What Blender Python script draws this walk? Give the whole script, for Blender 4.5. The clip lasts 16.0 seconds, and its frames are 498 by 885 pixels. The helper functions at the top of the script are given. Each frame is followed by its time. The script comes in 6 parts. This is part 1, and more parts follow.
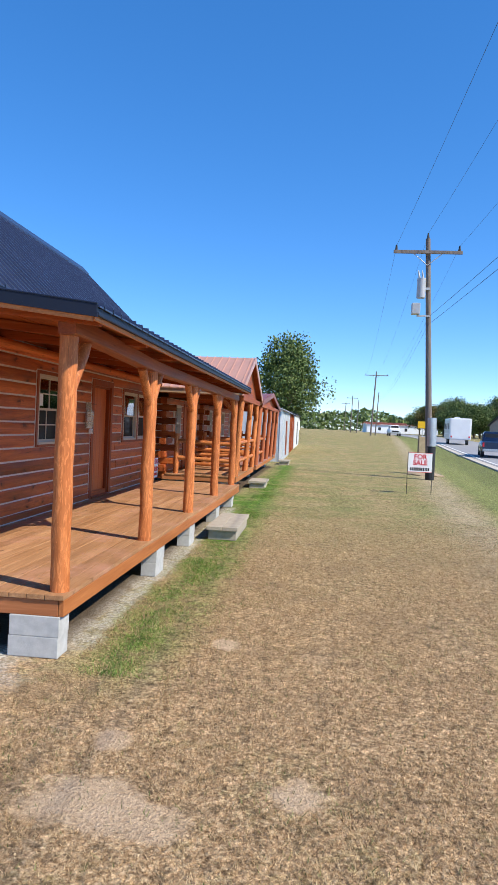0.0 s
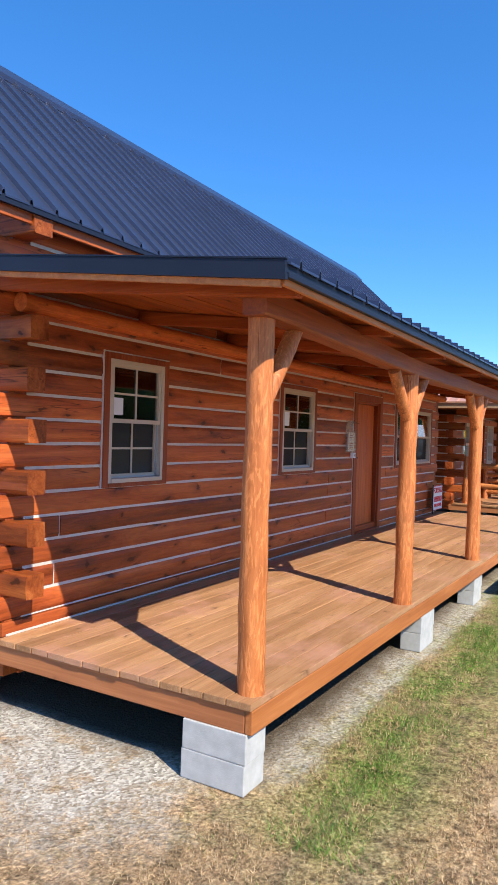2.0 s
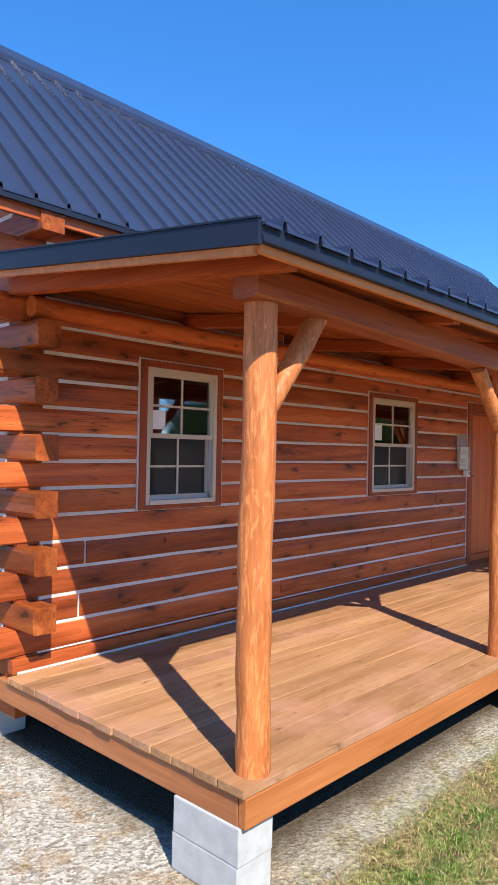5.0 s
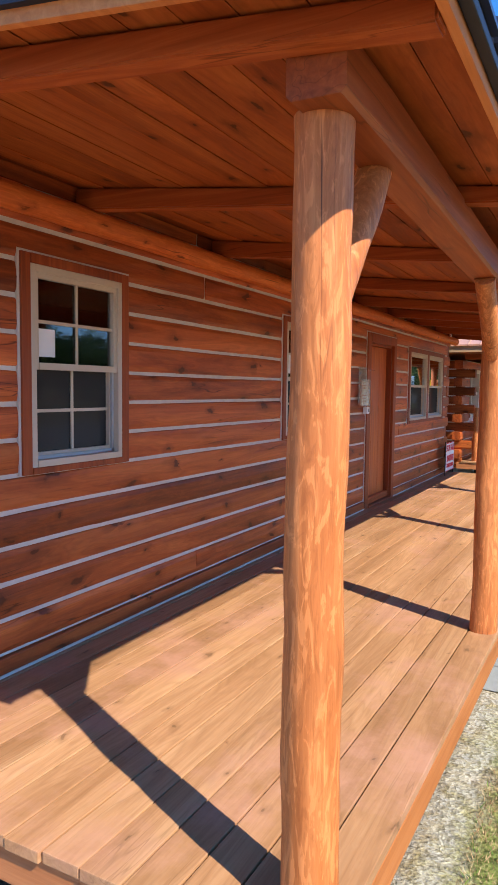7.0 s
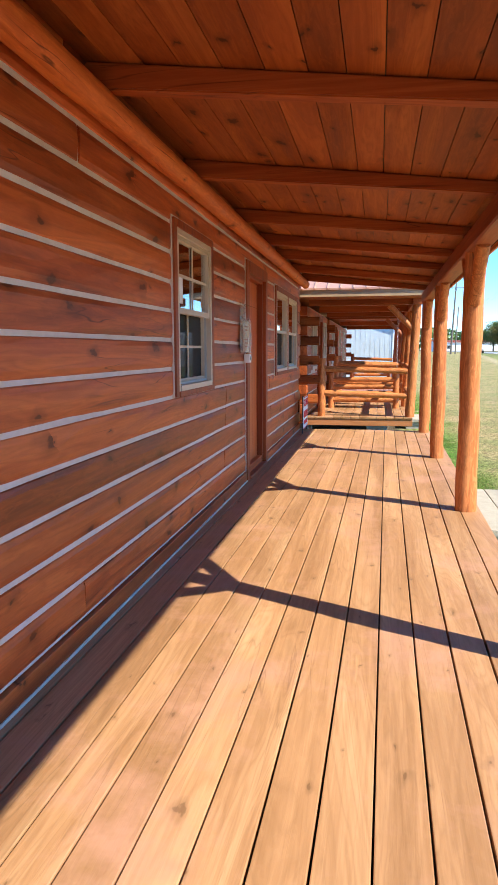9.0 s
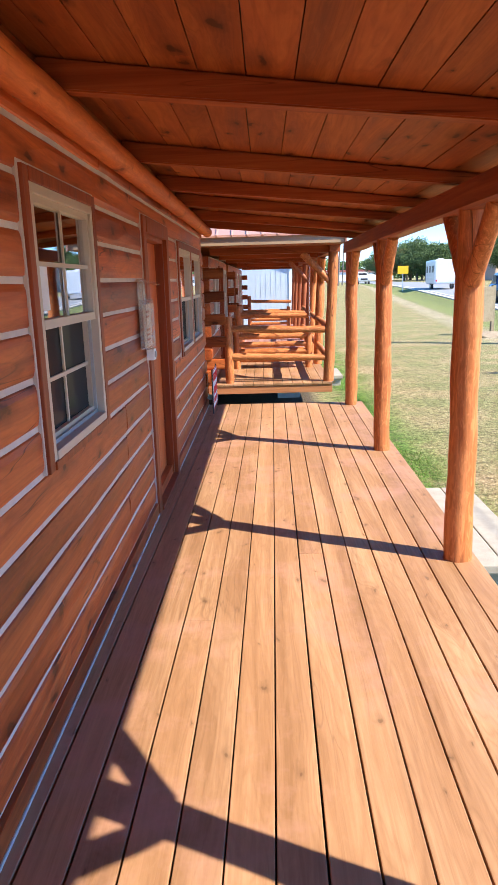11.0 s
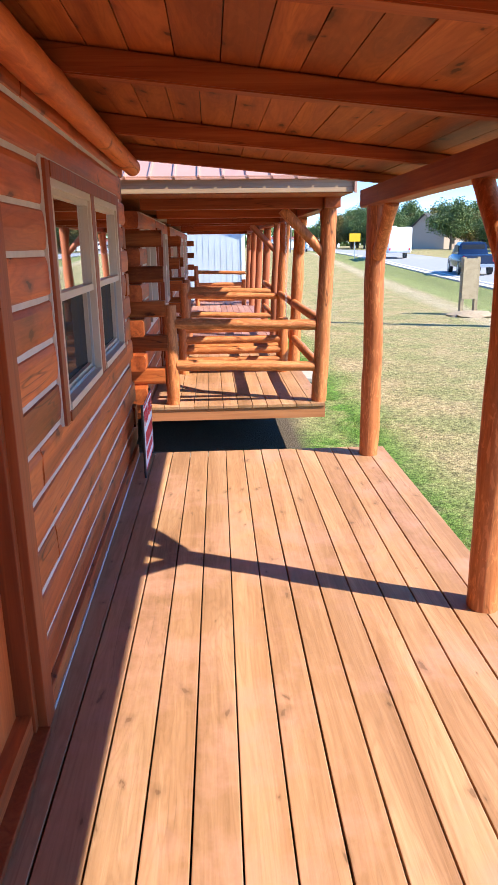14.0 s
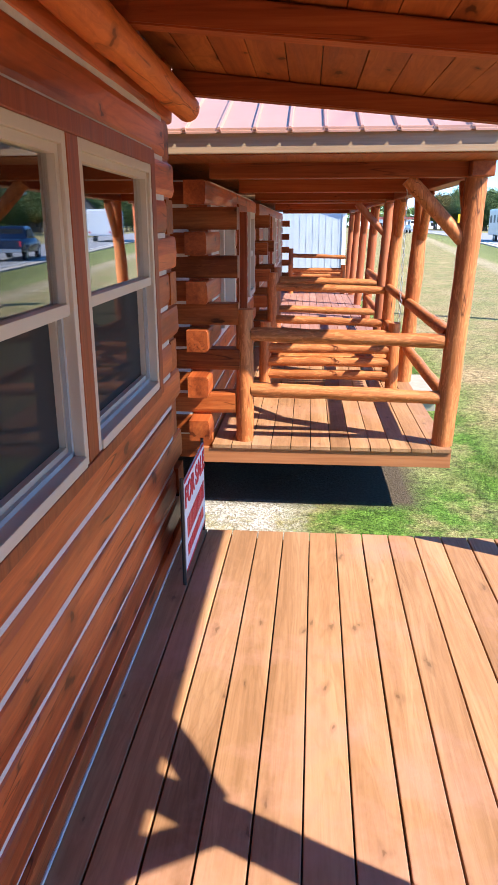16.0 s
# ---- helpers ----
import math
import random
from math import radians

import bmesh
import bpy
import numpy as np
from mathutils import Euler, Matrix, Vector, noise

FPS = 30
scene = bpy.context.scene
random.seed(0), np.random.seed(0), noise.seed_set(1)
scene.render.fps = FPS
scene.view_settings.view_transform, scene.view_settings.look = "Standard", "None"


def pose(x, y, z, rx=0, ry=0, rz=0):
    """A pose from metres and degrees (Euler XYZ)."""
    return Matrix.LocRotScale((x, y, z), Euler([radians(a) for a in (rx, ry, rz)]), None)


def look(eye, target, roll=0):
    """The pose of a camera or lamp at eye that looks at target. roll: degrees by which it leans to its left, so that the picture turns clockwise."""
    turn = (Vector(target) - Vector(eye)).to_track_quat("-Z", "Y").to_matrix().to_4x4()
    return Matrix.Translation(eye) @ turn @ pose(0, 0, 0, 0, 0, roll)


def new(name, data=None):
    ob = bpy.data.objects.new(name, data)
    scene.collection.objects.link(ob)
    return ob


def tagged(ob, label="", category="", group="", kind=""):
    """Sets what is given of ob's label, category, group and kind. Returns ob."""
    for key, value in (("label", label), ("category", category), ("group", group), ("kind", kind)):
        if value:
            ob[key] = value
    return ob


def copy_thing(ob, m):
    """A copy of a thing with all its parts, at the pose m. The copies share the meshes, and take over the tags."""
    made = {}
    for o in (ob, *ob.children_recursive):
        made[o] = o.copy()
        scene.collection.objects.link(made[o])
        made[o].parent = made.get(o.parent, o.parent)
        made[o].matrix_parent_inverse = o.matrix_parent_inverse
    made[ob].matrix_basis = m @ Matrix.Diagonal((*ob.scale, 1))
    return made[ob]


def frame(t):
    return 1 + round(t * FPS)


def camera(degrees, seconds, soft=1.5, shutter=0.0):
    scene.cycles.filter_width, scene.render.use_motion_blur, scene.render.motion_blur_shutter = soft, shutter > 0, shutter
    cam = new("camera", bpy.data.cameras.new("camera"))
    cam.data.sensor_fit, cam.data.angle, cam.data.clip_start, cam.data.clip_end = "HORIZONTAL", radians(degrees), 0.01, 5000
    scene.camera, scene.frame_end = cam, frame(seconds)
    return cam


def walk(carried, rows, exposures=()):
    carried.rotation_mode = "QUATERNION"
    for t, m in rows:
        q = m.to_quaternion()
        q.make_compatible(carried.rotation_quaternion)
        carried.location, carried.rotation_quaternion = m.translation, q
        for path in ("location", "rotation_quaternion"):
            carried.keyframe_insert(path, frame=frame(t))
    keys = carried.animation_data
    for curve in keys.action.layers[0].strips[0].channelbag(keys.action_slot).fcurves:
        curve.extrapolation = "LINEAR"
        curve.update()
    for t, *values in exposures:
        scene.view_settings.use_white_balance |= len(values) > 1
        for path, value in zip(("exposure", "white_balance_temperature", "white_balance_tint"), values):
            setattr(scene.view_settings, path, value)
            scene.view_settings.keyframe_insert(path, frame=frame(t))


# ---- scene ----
cam = camera(40.0, 16.0, soft=1.15)
PATH = [
    (0, (0.039, -0.309, 1.818), (-0.166, 1.679, 1.766), 2.6),
    (0.5, (0.04, 0.2, 1.81), (-0.287, 2.173, 1.803), 1.3),
    (1, (-0.061, 0.676, 1.837), (-0.451, 2.637, 1.827), 2.3),
    (1.5, (-0.145, 1.283, 1.815), (-0.941, 3.117, 1.828), 1.2),
    (2, (-0.12, 1.662, 1.821), (-1.136, 3.384, 1.801), 1.7),
    (2.5, (0.042, 1.939, 1.773), (-1.152, 3.542, 1.711), 1.0),
    (3, (0.234, 2.146, 1.81), (-1.112, 3.625, 1.784), 0.3),
    (3.2, (0.257, 2.28, 1.807), (-1.118, 3.733, 1.799), -0.0),
    (5.3, (-0.108, 2.668, 1.81), (-1.455, 4.145, 1.844), 1.6),
    (5.5, (-0.237, 2.7, 1.84), (-1.49, 4.259, 1.844), 1.7),
    (6, (-0.562, 2.904, 1.811), (-1.677, 4.563, 1.761), 1.4),
    (6.5, (-0.919, 3.11, 1.847), (-1.916, 4.84, 1.728), 0.3),
    (7, (-1.286, 3.253, 1.808), (-2.219, 5.015, 1.653), 0.7),
    (7.5, (-1.662, 3.521, 1.772), (-2.516, 5.318, 1.568), 1.1),
    (7.7, (-1.808, 3.657, 1.759), (-2.627, 5.469, 1.543), 0.9),
    (8, (-2.031, 3.851, 1.746), (-2.815, 5.677, 1.514), 0.2),
    (8.5, (-2.364, 4.175, 1.717), (-2.952, 6.069, 1.459), 0.2),
    (9, (-2.542, 4.549, 1.666), (-2.91, 6.496, 1.398), -0.2),
    (9.2, (-2.638, 4.732, 1.678), (-2.95, 6.687, 1.388), -0.8),
    (11.3, (-2.978, 6.476, 2.059), (-3.005, 8.421, 1.595), -1.1),
    (11.5, (-3.005, 6.734, 2.062), (-3.009, 8.68, 1.6), -0.7),
    (12, (-3.01, 7.243, 2.048), (-2.963, 9.185, 1.572), -0.6),
    (12.5, (-3.077, 7.883, 2.061), (-3.02, 9.82, 1.568), -0.9),
    (13, (-3.147, 8.405, 2.08), (-3.093, 10.337, 1.565), -0.4),
    (13.5, (-3.088, 9.011, 2.084), (-3.0, 10.935, 1.543), -0.8),
    (14, (-3.098, 9.611, 2.075), (-2.999, 11.53, 1.522), -0.8),
    (14.5, (-3.059, 10.135, 2.09), (-2.942, 12.05, 1.527), -0.2),
    (15, (-3.018, 10.635, 2.097), (-2.967, 12.55, 1.524), -1.0),
    (15.5, (-3.049, 11.134, 2.095), (-3.103, 13.043, 1.503), -0.4),
    (16, (-3.056, 11.467, 2.101), (-3.215, 13.367, 1.497), -0.1),
]
walk(cam, [(t, look(eye, target, roll)) for t, eye, target, roll in PATH],
     exposures=((0.0, 1.23, 6450, 9), (1.5, 1.4, 6450, 9), (3.0, 1.52, 6450, 9), (5.5, 1.6, 6450, 9), (6.5, 1.63, 6450, 9), (7.0, 1.68, 6450, 8), (8.0, 1.97, 6450, 2), (9.0, 1.94, 6350, 2),
                (11.5, 2.05, 6100, 10), (16.0, 2.1, 6100, 10)))

# ---- world, sun ----
SUN_EL, SUN_AZ = radians(44.3), math.atan2(1.0, -0.46)  # azimuth clockwise from +y: towards +x and a little -y
world = bpy.data.worlds.new("World")
scene.world = world
world.use_nodes = True
wn = world.node_tree
wn.nodes.clear()
w_out = wn.nodes.new("ShaderNodeOutputWorld")
w_bg = wn.nodes.new("ShaderNodeBackground")
w_sky = wn.nodes.new("ShaderNodeTexSky")
w_sky.sky_type = "NISHITA"
w_sky.sun_disc = False
w_sky.sun_elevation, w_sky.sun_rotation = SUN_EL, SUN_AZ
w_sky.air_density, w_sky.dust_density, w_sky.ozone_density = 0.75, 0.0, 5.0
w_sky.altitude = 1500
w_bg.inputs["Strength"].default_value = 0.16
w_sat = wn.nodes.new("ShaderNodeHueSaturation")
w_sat.inputs["Saturation"].default_value = 1.42
w_sat.inputs["Hue"].default_value = 0.507
w_gam = wn.nodes.new("ShaderNodeGamma")
w_gam.inputs["Gamma"].default_value = 0.72
wn.links.new(w_sky.outputs[0], w_gam.inputs["Color"])
wn.links.new(w_gam.outputs[0], w_sat.inputs["Color"])
wn.links.new(w_sat.outputs[0], w_bg.inputs[0])
wn.links.new(w_bg.outputs[0], w_out.inputs[0])
sun_data = bpy.data.lights.new("sun", "SUN")
sun_data.energy, sun_data.angle, sun_data.color = 2.7, radians(0.53), (1.0, 0.91, 0.76)
sun = new("sun", sun_data)
sun_dir = Vector((math.sin(SUN_AZ) * math.cos(SUN_EL), math.cos(SUN_AZ) * math.cos(SUN_EL), math.sin(SUN_EL)))
sun.matrix_world = Matrix.Translation((20, -10, 30)) @ sun_dir.to_track_quat("Z", "Y").to_matrix().to_4x4()


# ---- materials ----
def material(name):
    m = bpy.data.materials.new(name)
    m.use_nodes = True
    t = m.node_tree
    b = t.nodes["Principled BSDF"]

    def node(kind, **sets):
        n = t.nodes.new(kind)
        for k, v in sets.items():
            if k in n.inputs:
                n.inputs[k].default_value = v
        return n
    return m, t, b, node


def ramp(node, t, src, stops):
    r = node("ShaderNodeValToRGB")
    e = r.color_ramp.elements
    while len(e) < len(stops):
        e.new(0.5)
    for el, (p, c) in zip(e, stops):
        el.position, el.color = p, (*c, 1) if len(c) == 3 else c
    t.links.new(src, r.inputs[0])
    return r


def mixed(node, t, a, b, fac, blend="MIX"):
    m = node("ShaderNodeMix")
    m.data_type, m.blend_type = "RGBA", blend
    for k, v in ((6, a), (7, b), (0, fac)):
        if hasattr(v, "is_linked"):
            t.links.new(v, m.inputs[k])
        else:
            m.inputs[k].default_value = (*v, 1) if isinstance(v, tuple) else v
    return m.outputs[2]


def g3(v):
    return (v, v, v)


def coords(node, t, scale, jitter=7.0, island=False):
    """Object coordinates shifted by a random amount for each object, scaled."""
    tc, info = node("ShaderNodeTexCoord"), node("ShaderNodeNewGeometry" if island else "ShaderNodeObjectInfo")
    rnd = info.outputs["Random Per Island" if island else "Random"]
    sh = node("ShaderNodeVectorMath")
    sh.operation = "MULTIPLY_ADD"
    t.links.new(rnd, sh.inputs[0])
    sh.inputs[1].default_value = (jitter, jitter * 1.7, jitter * 2.3)
    t.links.new(tc.outputs["Object"], sh.inputs[2])
    sc = node("ShaderNodeVectorMath")
    sc.operation = "MULTIPLY"
    t.links.new(sh.outputs[0], sc.inputs[0])
    sc.inputs[1].default_value = scale
    return sc.outputs[0], rnd


def wood(name, dark, mid, light, axis=1, rough=0.55, knots=0.5, bump=0.25, vary=0.25, worn=None, coat=0.0, checks=0.0, island=False, mottle=0.0, knot_r=1.0, flat=None, rings=0.0, spec=0.35, fine_part=0.55):
    """Stained wood: long grain along an axis, broad bands, knots, a tone for each piece, worn patches."""
    m, t, b, node = material(name)
    long_s, s1, s2 = 0.9, 38.0, 5.0
    fine = tuple(long_s * 1.5 if i == axis else s1 for i in range(3))
    broad = tuple(long_s * 0.55 if i == axis else s2 for i in range(3))
    cf, rnd = coords(node, t, fine, island=island)
    cb, _ = coords(node, t, broad, island=island)
    n1 = node("ShaderNodeTexNoise", Scale=1.0, Detail=5.0, Roughness=0.62, Distortion=0.6)
    t.links.new(cf, n1.inputs["Vector"])
    n2 = node("ShaderNodeTexNoise", Scale=1.0, Detail=3.0, Roughness=0.55, Distortion=0.9)
    t.links.new(cb, n2.inputs["Vector"])
    add = node("ShaderNodeMath")
    add.operation = "MULTIPLY_ADD"
    t.links.new(n1.outputs[0], add.inputs[0])
    add.inputs[1].default_value = fine_part
    half = node("ShaderNodeMath")
    half.operation = "MULTIPLY"
    t.links.new(n2.outputs[0], half.inputs[0])
    half.inputs[1].default_value = 1.0 - fine_part
    t.links.new(half.outputs[0], add.inputs[2])
    col = ramp(node, t, add.outputs[0], [(0.33, dark), (0.5, mid), (0.66, light)]).outputs[0]
    if rings:
        # flame figure: contour lines of the broad figure, stretched along the piece
        mu = node("ShaderNodeMath")
        mu.operation = "MULTIPLY"
        t.links.new(n2.outputs[0], mu.inputs[0])
        mu.inputs[1].default_value = 17.0
        pp = node("ShaderNodeMath")
        pp.operation = "PINGPONG"
        t.links.new(mu.outputs[0], pp.inputs[0])
        pp.inputs[1].default_value = 0.5
        line = ramp(node, t, pp.outputs[0], [(0.0, g3(rings)), (0.22, g3(rings * 0.35)), (0.5, g3(0.0))]).outputs[0]
        col = mixed(node, t, col, tuple(c * 0.8 for c in dark), line)
    # tone of each piece
    rv = node("ShaderNodeMapRange")
    t.links.new(rnd, rv.inputs[0])
    rv.inputs[3].default_value, rv.inputs[4].default_value = 1 - vary, 1 + vary * 0.6
    hs = node("ShaderNodeHueSaturation")
    t.links.new(rv.outputs[0], hs.inputs["Value"])
    t.links.new(col, hs.inputs["Color"])
    col = hs.outputs[0]
    if worn:
        tc = node("ShaderNodeTexCoord")
        nw = node("ShaderNodeTexNoise", Scale=1.7, Detail=6.0, Roughness=0.68)
        t.links.new(tc.outputs["Object"], nw.inputs["Vector"])
        fac = ramp(node, t, nw.outputs[0], [(0.5, g3(0.0)), (0.68, g3(0.8))]).outputs[0]
        col = mixed(node, t, col, worn, fac)
    if mottle:
        mc, _ = coords(node, t, tuple(8.0 if i == axis else 38.0 for i in range(3)), 4.0, island)
        nm = node("ShaderNodeTexNoise", Scale=1.0, Detail=4.0, Roughness=0.6, Distortion=1.2)
        t.links.new(mc, nm.inputs["Vector"])
        up = ramp(node, t, nm.outputs[0], [(0.53, g3(0.0)), (0.60, g3(mottle))]).outputs[0]
        col = mixed(node, t, col, tuple(min(1.0, c * 1.35) for c in light), up)
        dn = ramp(node, t, nm.outputs[0], [(0.38, g3(mottle * 0.8)), (0.45, g3(0.0))]).outputs[0]
        col = mixed(node, t, col, tuple(c * 0.75 for c in dark), dn)
    if knots:
        kc, _ = coords(node, t, tuple(2.0 if i == axis else 4.5 for i in range(3)), 3.0, island)
        wn_ = node("ShaderNodeTexNoise", Scale=3.4, Detail=4.0)
        t.links.new(kc, wn_.inputs["Vector"])
        vm = node("ShaderNodeVectorMath")
        vm.operation = "MULTIPLY_ADD"
        t.links.new(wn_.outputs[1], vm.inputs[0])
        vm.inputs[1].default_value = (0.42, 0.42, 0.42)
        t.links.new(kc, vm.inputs[2])
        vo = node("ShaderNodeTexVoronoi", Scale=1.0, Randomness=1.0)
        if flat:
            sp, cb2 = node("ShaderNodeSeparateXYZ"), node("ShaderNodeCombineXYZ")
            t.links.new(vm.outputs[0], sp.inputs[0])
            t.links.new(sp.outputs[flat[0]], cb2.inputs[0])
            t.links.new(sp.outputs[flat[1]], cb2.inputs[1])
            vo.voronoi_dimensions = "2D"
            t.links.new(cb2.outputs[0], vo.inputs["Vector"])
        else:
            t.links.new(vm.outputs[0], vo.inputs["Vector"])
        size = node("ShaderNodeSeparateColor")
        t.links.new(vo.outputs["Color"], size.inputs[0])
        sz = node("ShaderNodeMapRange")
        t.links.new(size.outputs[0], sz.inputs[0])
        sz.inputs[3].default_value, sz.inputs[4].default_value = 0.3, 1.25
        dv = node("ShaderNodeMath")
        dv.operation = "DIVIDE"
        t.links.new(vo.outputs["Distance"], dv.inputs[0])
        t.links.new(sz.outputs[0], dv.inputs[1])
        kf = ramp(node, t, dv.outputs[0], [(0.03 * knot_r, g3(1.0)), (0.05 * knot_r, g3(0.45)), (0.09 * knot_r, g3(0.28)), (0.15 * knot_r, g3(0.0))]).outputs[0]
        kk = node("ShaderNodeMath")
        kk.operation = "MULTIPLY"
        t.links.new(kf, kk.inputs[0])
        kk.inputs[1].default_value = knots
        col = mixed(node, t, col, tuple(c * 0.28 for c in dark), kk.outputs[0])
    if checks:
        cc, _ = coords(node, t, tuple(0.8 if i == axis else 13.0 for i in range(3)), 5.0, island)
        nc = node("ShaderNodeTexNoise", Scale=1.0, Detail=2.0, Distortion=0.3)
        t.links.new(cc, nc.inputs["Vector"])
        cf2 = ramp(node, t, nc.outputs[0], [(0.488, g3(0.0)), (0.5, g3(checks)), (0.512, g3(0.0))]).outputs[0]
        big = node("ShaderNodeTexNoise", Scale=1.3, Detail=1.0)
        tb = node("ShaderNodeTexCoord")
        t.links.new(tb.outputs["Object"], big.inputs["Vector"])
        gate = ramp(node, t, big.outputs[0], [(0.5, g3(0.0)), (0.6, g3(1.0))]).outputs[0]
        mm = node("ShaderNodeMath")
        mm.operation = "MULTIPLY"
        t.links.new(cf2, mm.inputs[0])
        t.links.new(gate, mm.inputs[1])
        col = mixed(node, t, col, tuple(c * 0.15 for c in dark), mm.outputs[0])
    t.links.new(col, b.inputs["Base Color"])
    rr = node("ShaderNodeMapRange")
    t.links.new(n2.outputs[0], rr.inputs[0])
    rr.inputs[3].default_value, rr.inputs[4].default_value = rough - 0.12, rough + 0.18
    t.links.new(rr.outputs[0], b.inputs["Roughness"])
    b.inputs["Specular IOR Level"].default_value = spec
    b.inputs["Coat Weight"].default_value = coat
    bp = node("ShaderNodeBump", Strength=bump, Distance=0.006)
    t.links.new(add.outputs[0], bp.inputs["Height"])
    t.links.new(bp.outputs[0], b.inputs["Normal"])
    return m


def plain(name, col, rough=0.5, metal=0.0, spread=0.12, scale=6.0, bump=0.1, spec=0.5):
    """A painted, cast or moulded surface with slight stains and relief."""
    m, t, b, node = material(name)
    tc = node("ShaderNodeTexCoord")
    n1 = node("ShaderNodeTexNoise", Scale=scale, Detail=6.0, Roughness=0.65)
    n2 = node("ShaderNodeTexNoise", Scale=scale * 14, Detail=3.0)
    for n in (n1, n2):
        t.links.new(tc.outputs["Object"], n.inputs["Vector"])
    c = ramp(node, t, n1.outputs[0], [(0.3, tuple(v * (1 - spread) for v in col)), (0.7, tuple(min(1, v * (1 + spread)) for v in col))])
    t.links.new(c.outputs[0], b.inputs["Base Color"])
    b.inputs["Roughness"].default_value, b.inputs["Metallic"].default_value = rough, metal
    b.inputs["Specular IOR Level"].default_value = spec
    bp = node("ShaderNodeBump", Strength=bump, Distance=0.003)
    t.links.new(n2.outputs[0], bp.inputs["Height"])
    t.links.new(bp.outputs[0], b.inputs["Normal"])
    return m


def glass_material(name, tint, screen=0.0, ior=1.55, faces=1.0):
    m, t, b, node = material(name)
    t.nodes.remove(b)
    out = t.nodes["Material Output"]
    tr = node("ShaderNodeBsdfTransparent")
    tr.inputs[0].default_value = (*tint, 1)
    gl = node("ShaderNodeBsdfGlossy", Roughness=0.02)
    gl.inputs["Color"].default_value = (0.95, 0.97, 1.0, 1)
    fr = node("ShaderNodeFresnel", IOR=ior)
    mx = node("ShaderNodeMixShader")
    both = node("ShaderNodeMath")
    both.operation, both.use_clamp = "MULTIPLY", True
    both.inputs[1].default_value = faces
    t.links.new(fr.outputs[0], both.inputs[0])
    t.links.new(both.outputs[0], mx.inputs[0])
    t.links.new(tr.outputs[0], mx.inputs[1])
    t.links.new(gl.outputs[0], mx.inputs[2])
    last = mx.outputs[0]
    if screen:
        df = node("ShaderNodeBsdfDiffuse")
        df.inputs[0].default_value = (0.045, 0.045, 0.045, 1)
        m2 = node("ShaderNodeMixShader", Fac=screen)
        t.links.new(last, m2.inputs[1])
        t.links.new(df.outputs[0], m2.inputs[2])
        last = m2.outputs[0]
    t.links.new(last, out.inputs[0])
    return m


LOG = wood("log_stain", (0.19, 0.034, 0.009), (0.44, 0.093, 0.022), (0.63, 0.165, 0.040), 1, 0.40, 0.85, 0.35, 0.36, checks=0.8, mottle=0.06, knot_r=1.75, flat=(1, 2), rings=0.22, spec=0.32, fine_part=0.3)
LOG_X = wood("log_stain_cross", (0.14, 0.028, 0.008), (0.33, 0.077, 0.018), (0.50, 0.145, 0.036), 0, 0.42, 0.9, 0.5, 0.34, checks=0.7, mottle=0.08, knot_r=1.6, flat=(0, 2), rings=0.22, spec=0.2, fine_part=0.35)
DECK = wood("deck_stain", (0.29, 0.140, 0.060), (0.42, 0.216, 0.102), (0.54, 0.305, 0.155), 1, 0.58, 0.6, 0.35, 0.22, worn=(0.48, 0.245, 0.16), checks=0.25, mottle=0.05, knot_r=0.75, flat=(1, 0), rings=0.3, spec=0.25, fine_part=0.4)
DECK_X = wood("deck_stain_cross", (0.30, 0.10, 0.035), (0.40, 0.145, 0.055), (0.50, 0.20, 0.08), 0, 0.55, 0.4, 0.3, 0.12)
SKIRT = wood("skirt_stain", (0.33, 0.10, 0.028), (0.43, 0.145, 0.042), (0.53, 0.20, 0.065), 1, 0.5, 0.35, 0.25, 0.1)
POST = wood("post_stain", (0.34, 0.095, 0.024), (0.50, 0.155, 0.043), (0.64, 0.24, 0.08), 2, 0.5, 0.85, 0.8, 0.12, checks=0.9, mottle=0.42, knot_r=1.2)
RAIL_X = wood("rail_stain_cross", (0.34, 0.095, 0.024), (0.48, 0.155, 0.043), (0.60, 0.23, 0.08), 0, 0.5, 0.5, 0.5, 0.12, checks=0.6, mottle=0.5)
RAIL_Y = wood("rail_stain_long", (0.34, 0.095, 0.024), (0.48, 0.155, 0.043), (0.60, 0.23, 0.08), 1, 0.5, 0.5, 0.5, 0.12, checks=0.6, mottle=0.5)
BEAM = wood("beam_stain", (0.20, 0.040, 0.010), (0.33, 0.078, 0.020), (0.46, 0.13, 0.036), 1, 0.5, 0.5, 0.25, 0.15, checks=0.5)
RAFTER = wood("rafter_stain", (0.20, 0.040, 0.011), (0.32, 0.070, 0.019), (0.44, 0.115, 0.030), 0, 0.5, 0.6, 0.25, 0.18, checks=0.6, spec=0.12)
SOFFIT = wood("soffit_stain", (0.22, 0.047, 0.012), (0.36, 0.086, 0.020), (0.50, 0.145, 0.037), 1, 0.5, 0.9, 0.2, 0.2, island=True, mottle=0.08, knot_r=1.5, flat=(1, 0), rings=0.3, spec=0.12, fine_part=0.25)
DOOR = wood("door_stain", (0.36, 0.066, 0.014), (0.50, 0.115, 0.026), (0.62, 0.175, 0.044), 2, 0.4, 0.5, 0.2, 0.1)
TRIM = wood("trim_stain", (0.16, 0.028, 0.007), (0.27, 0.052, 0.012), (0.37, 0.085, 0.021), 2, 0.45, 0.25, 0.2, 0.12)
FASCIA = wood("fascia_stain", (0.48, 0.15, 0.04), (0.60, 0.21, 0.06), (0.70, 0.28, 0.09), 1, 0.5, 0.2, 0.2, 0.08)
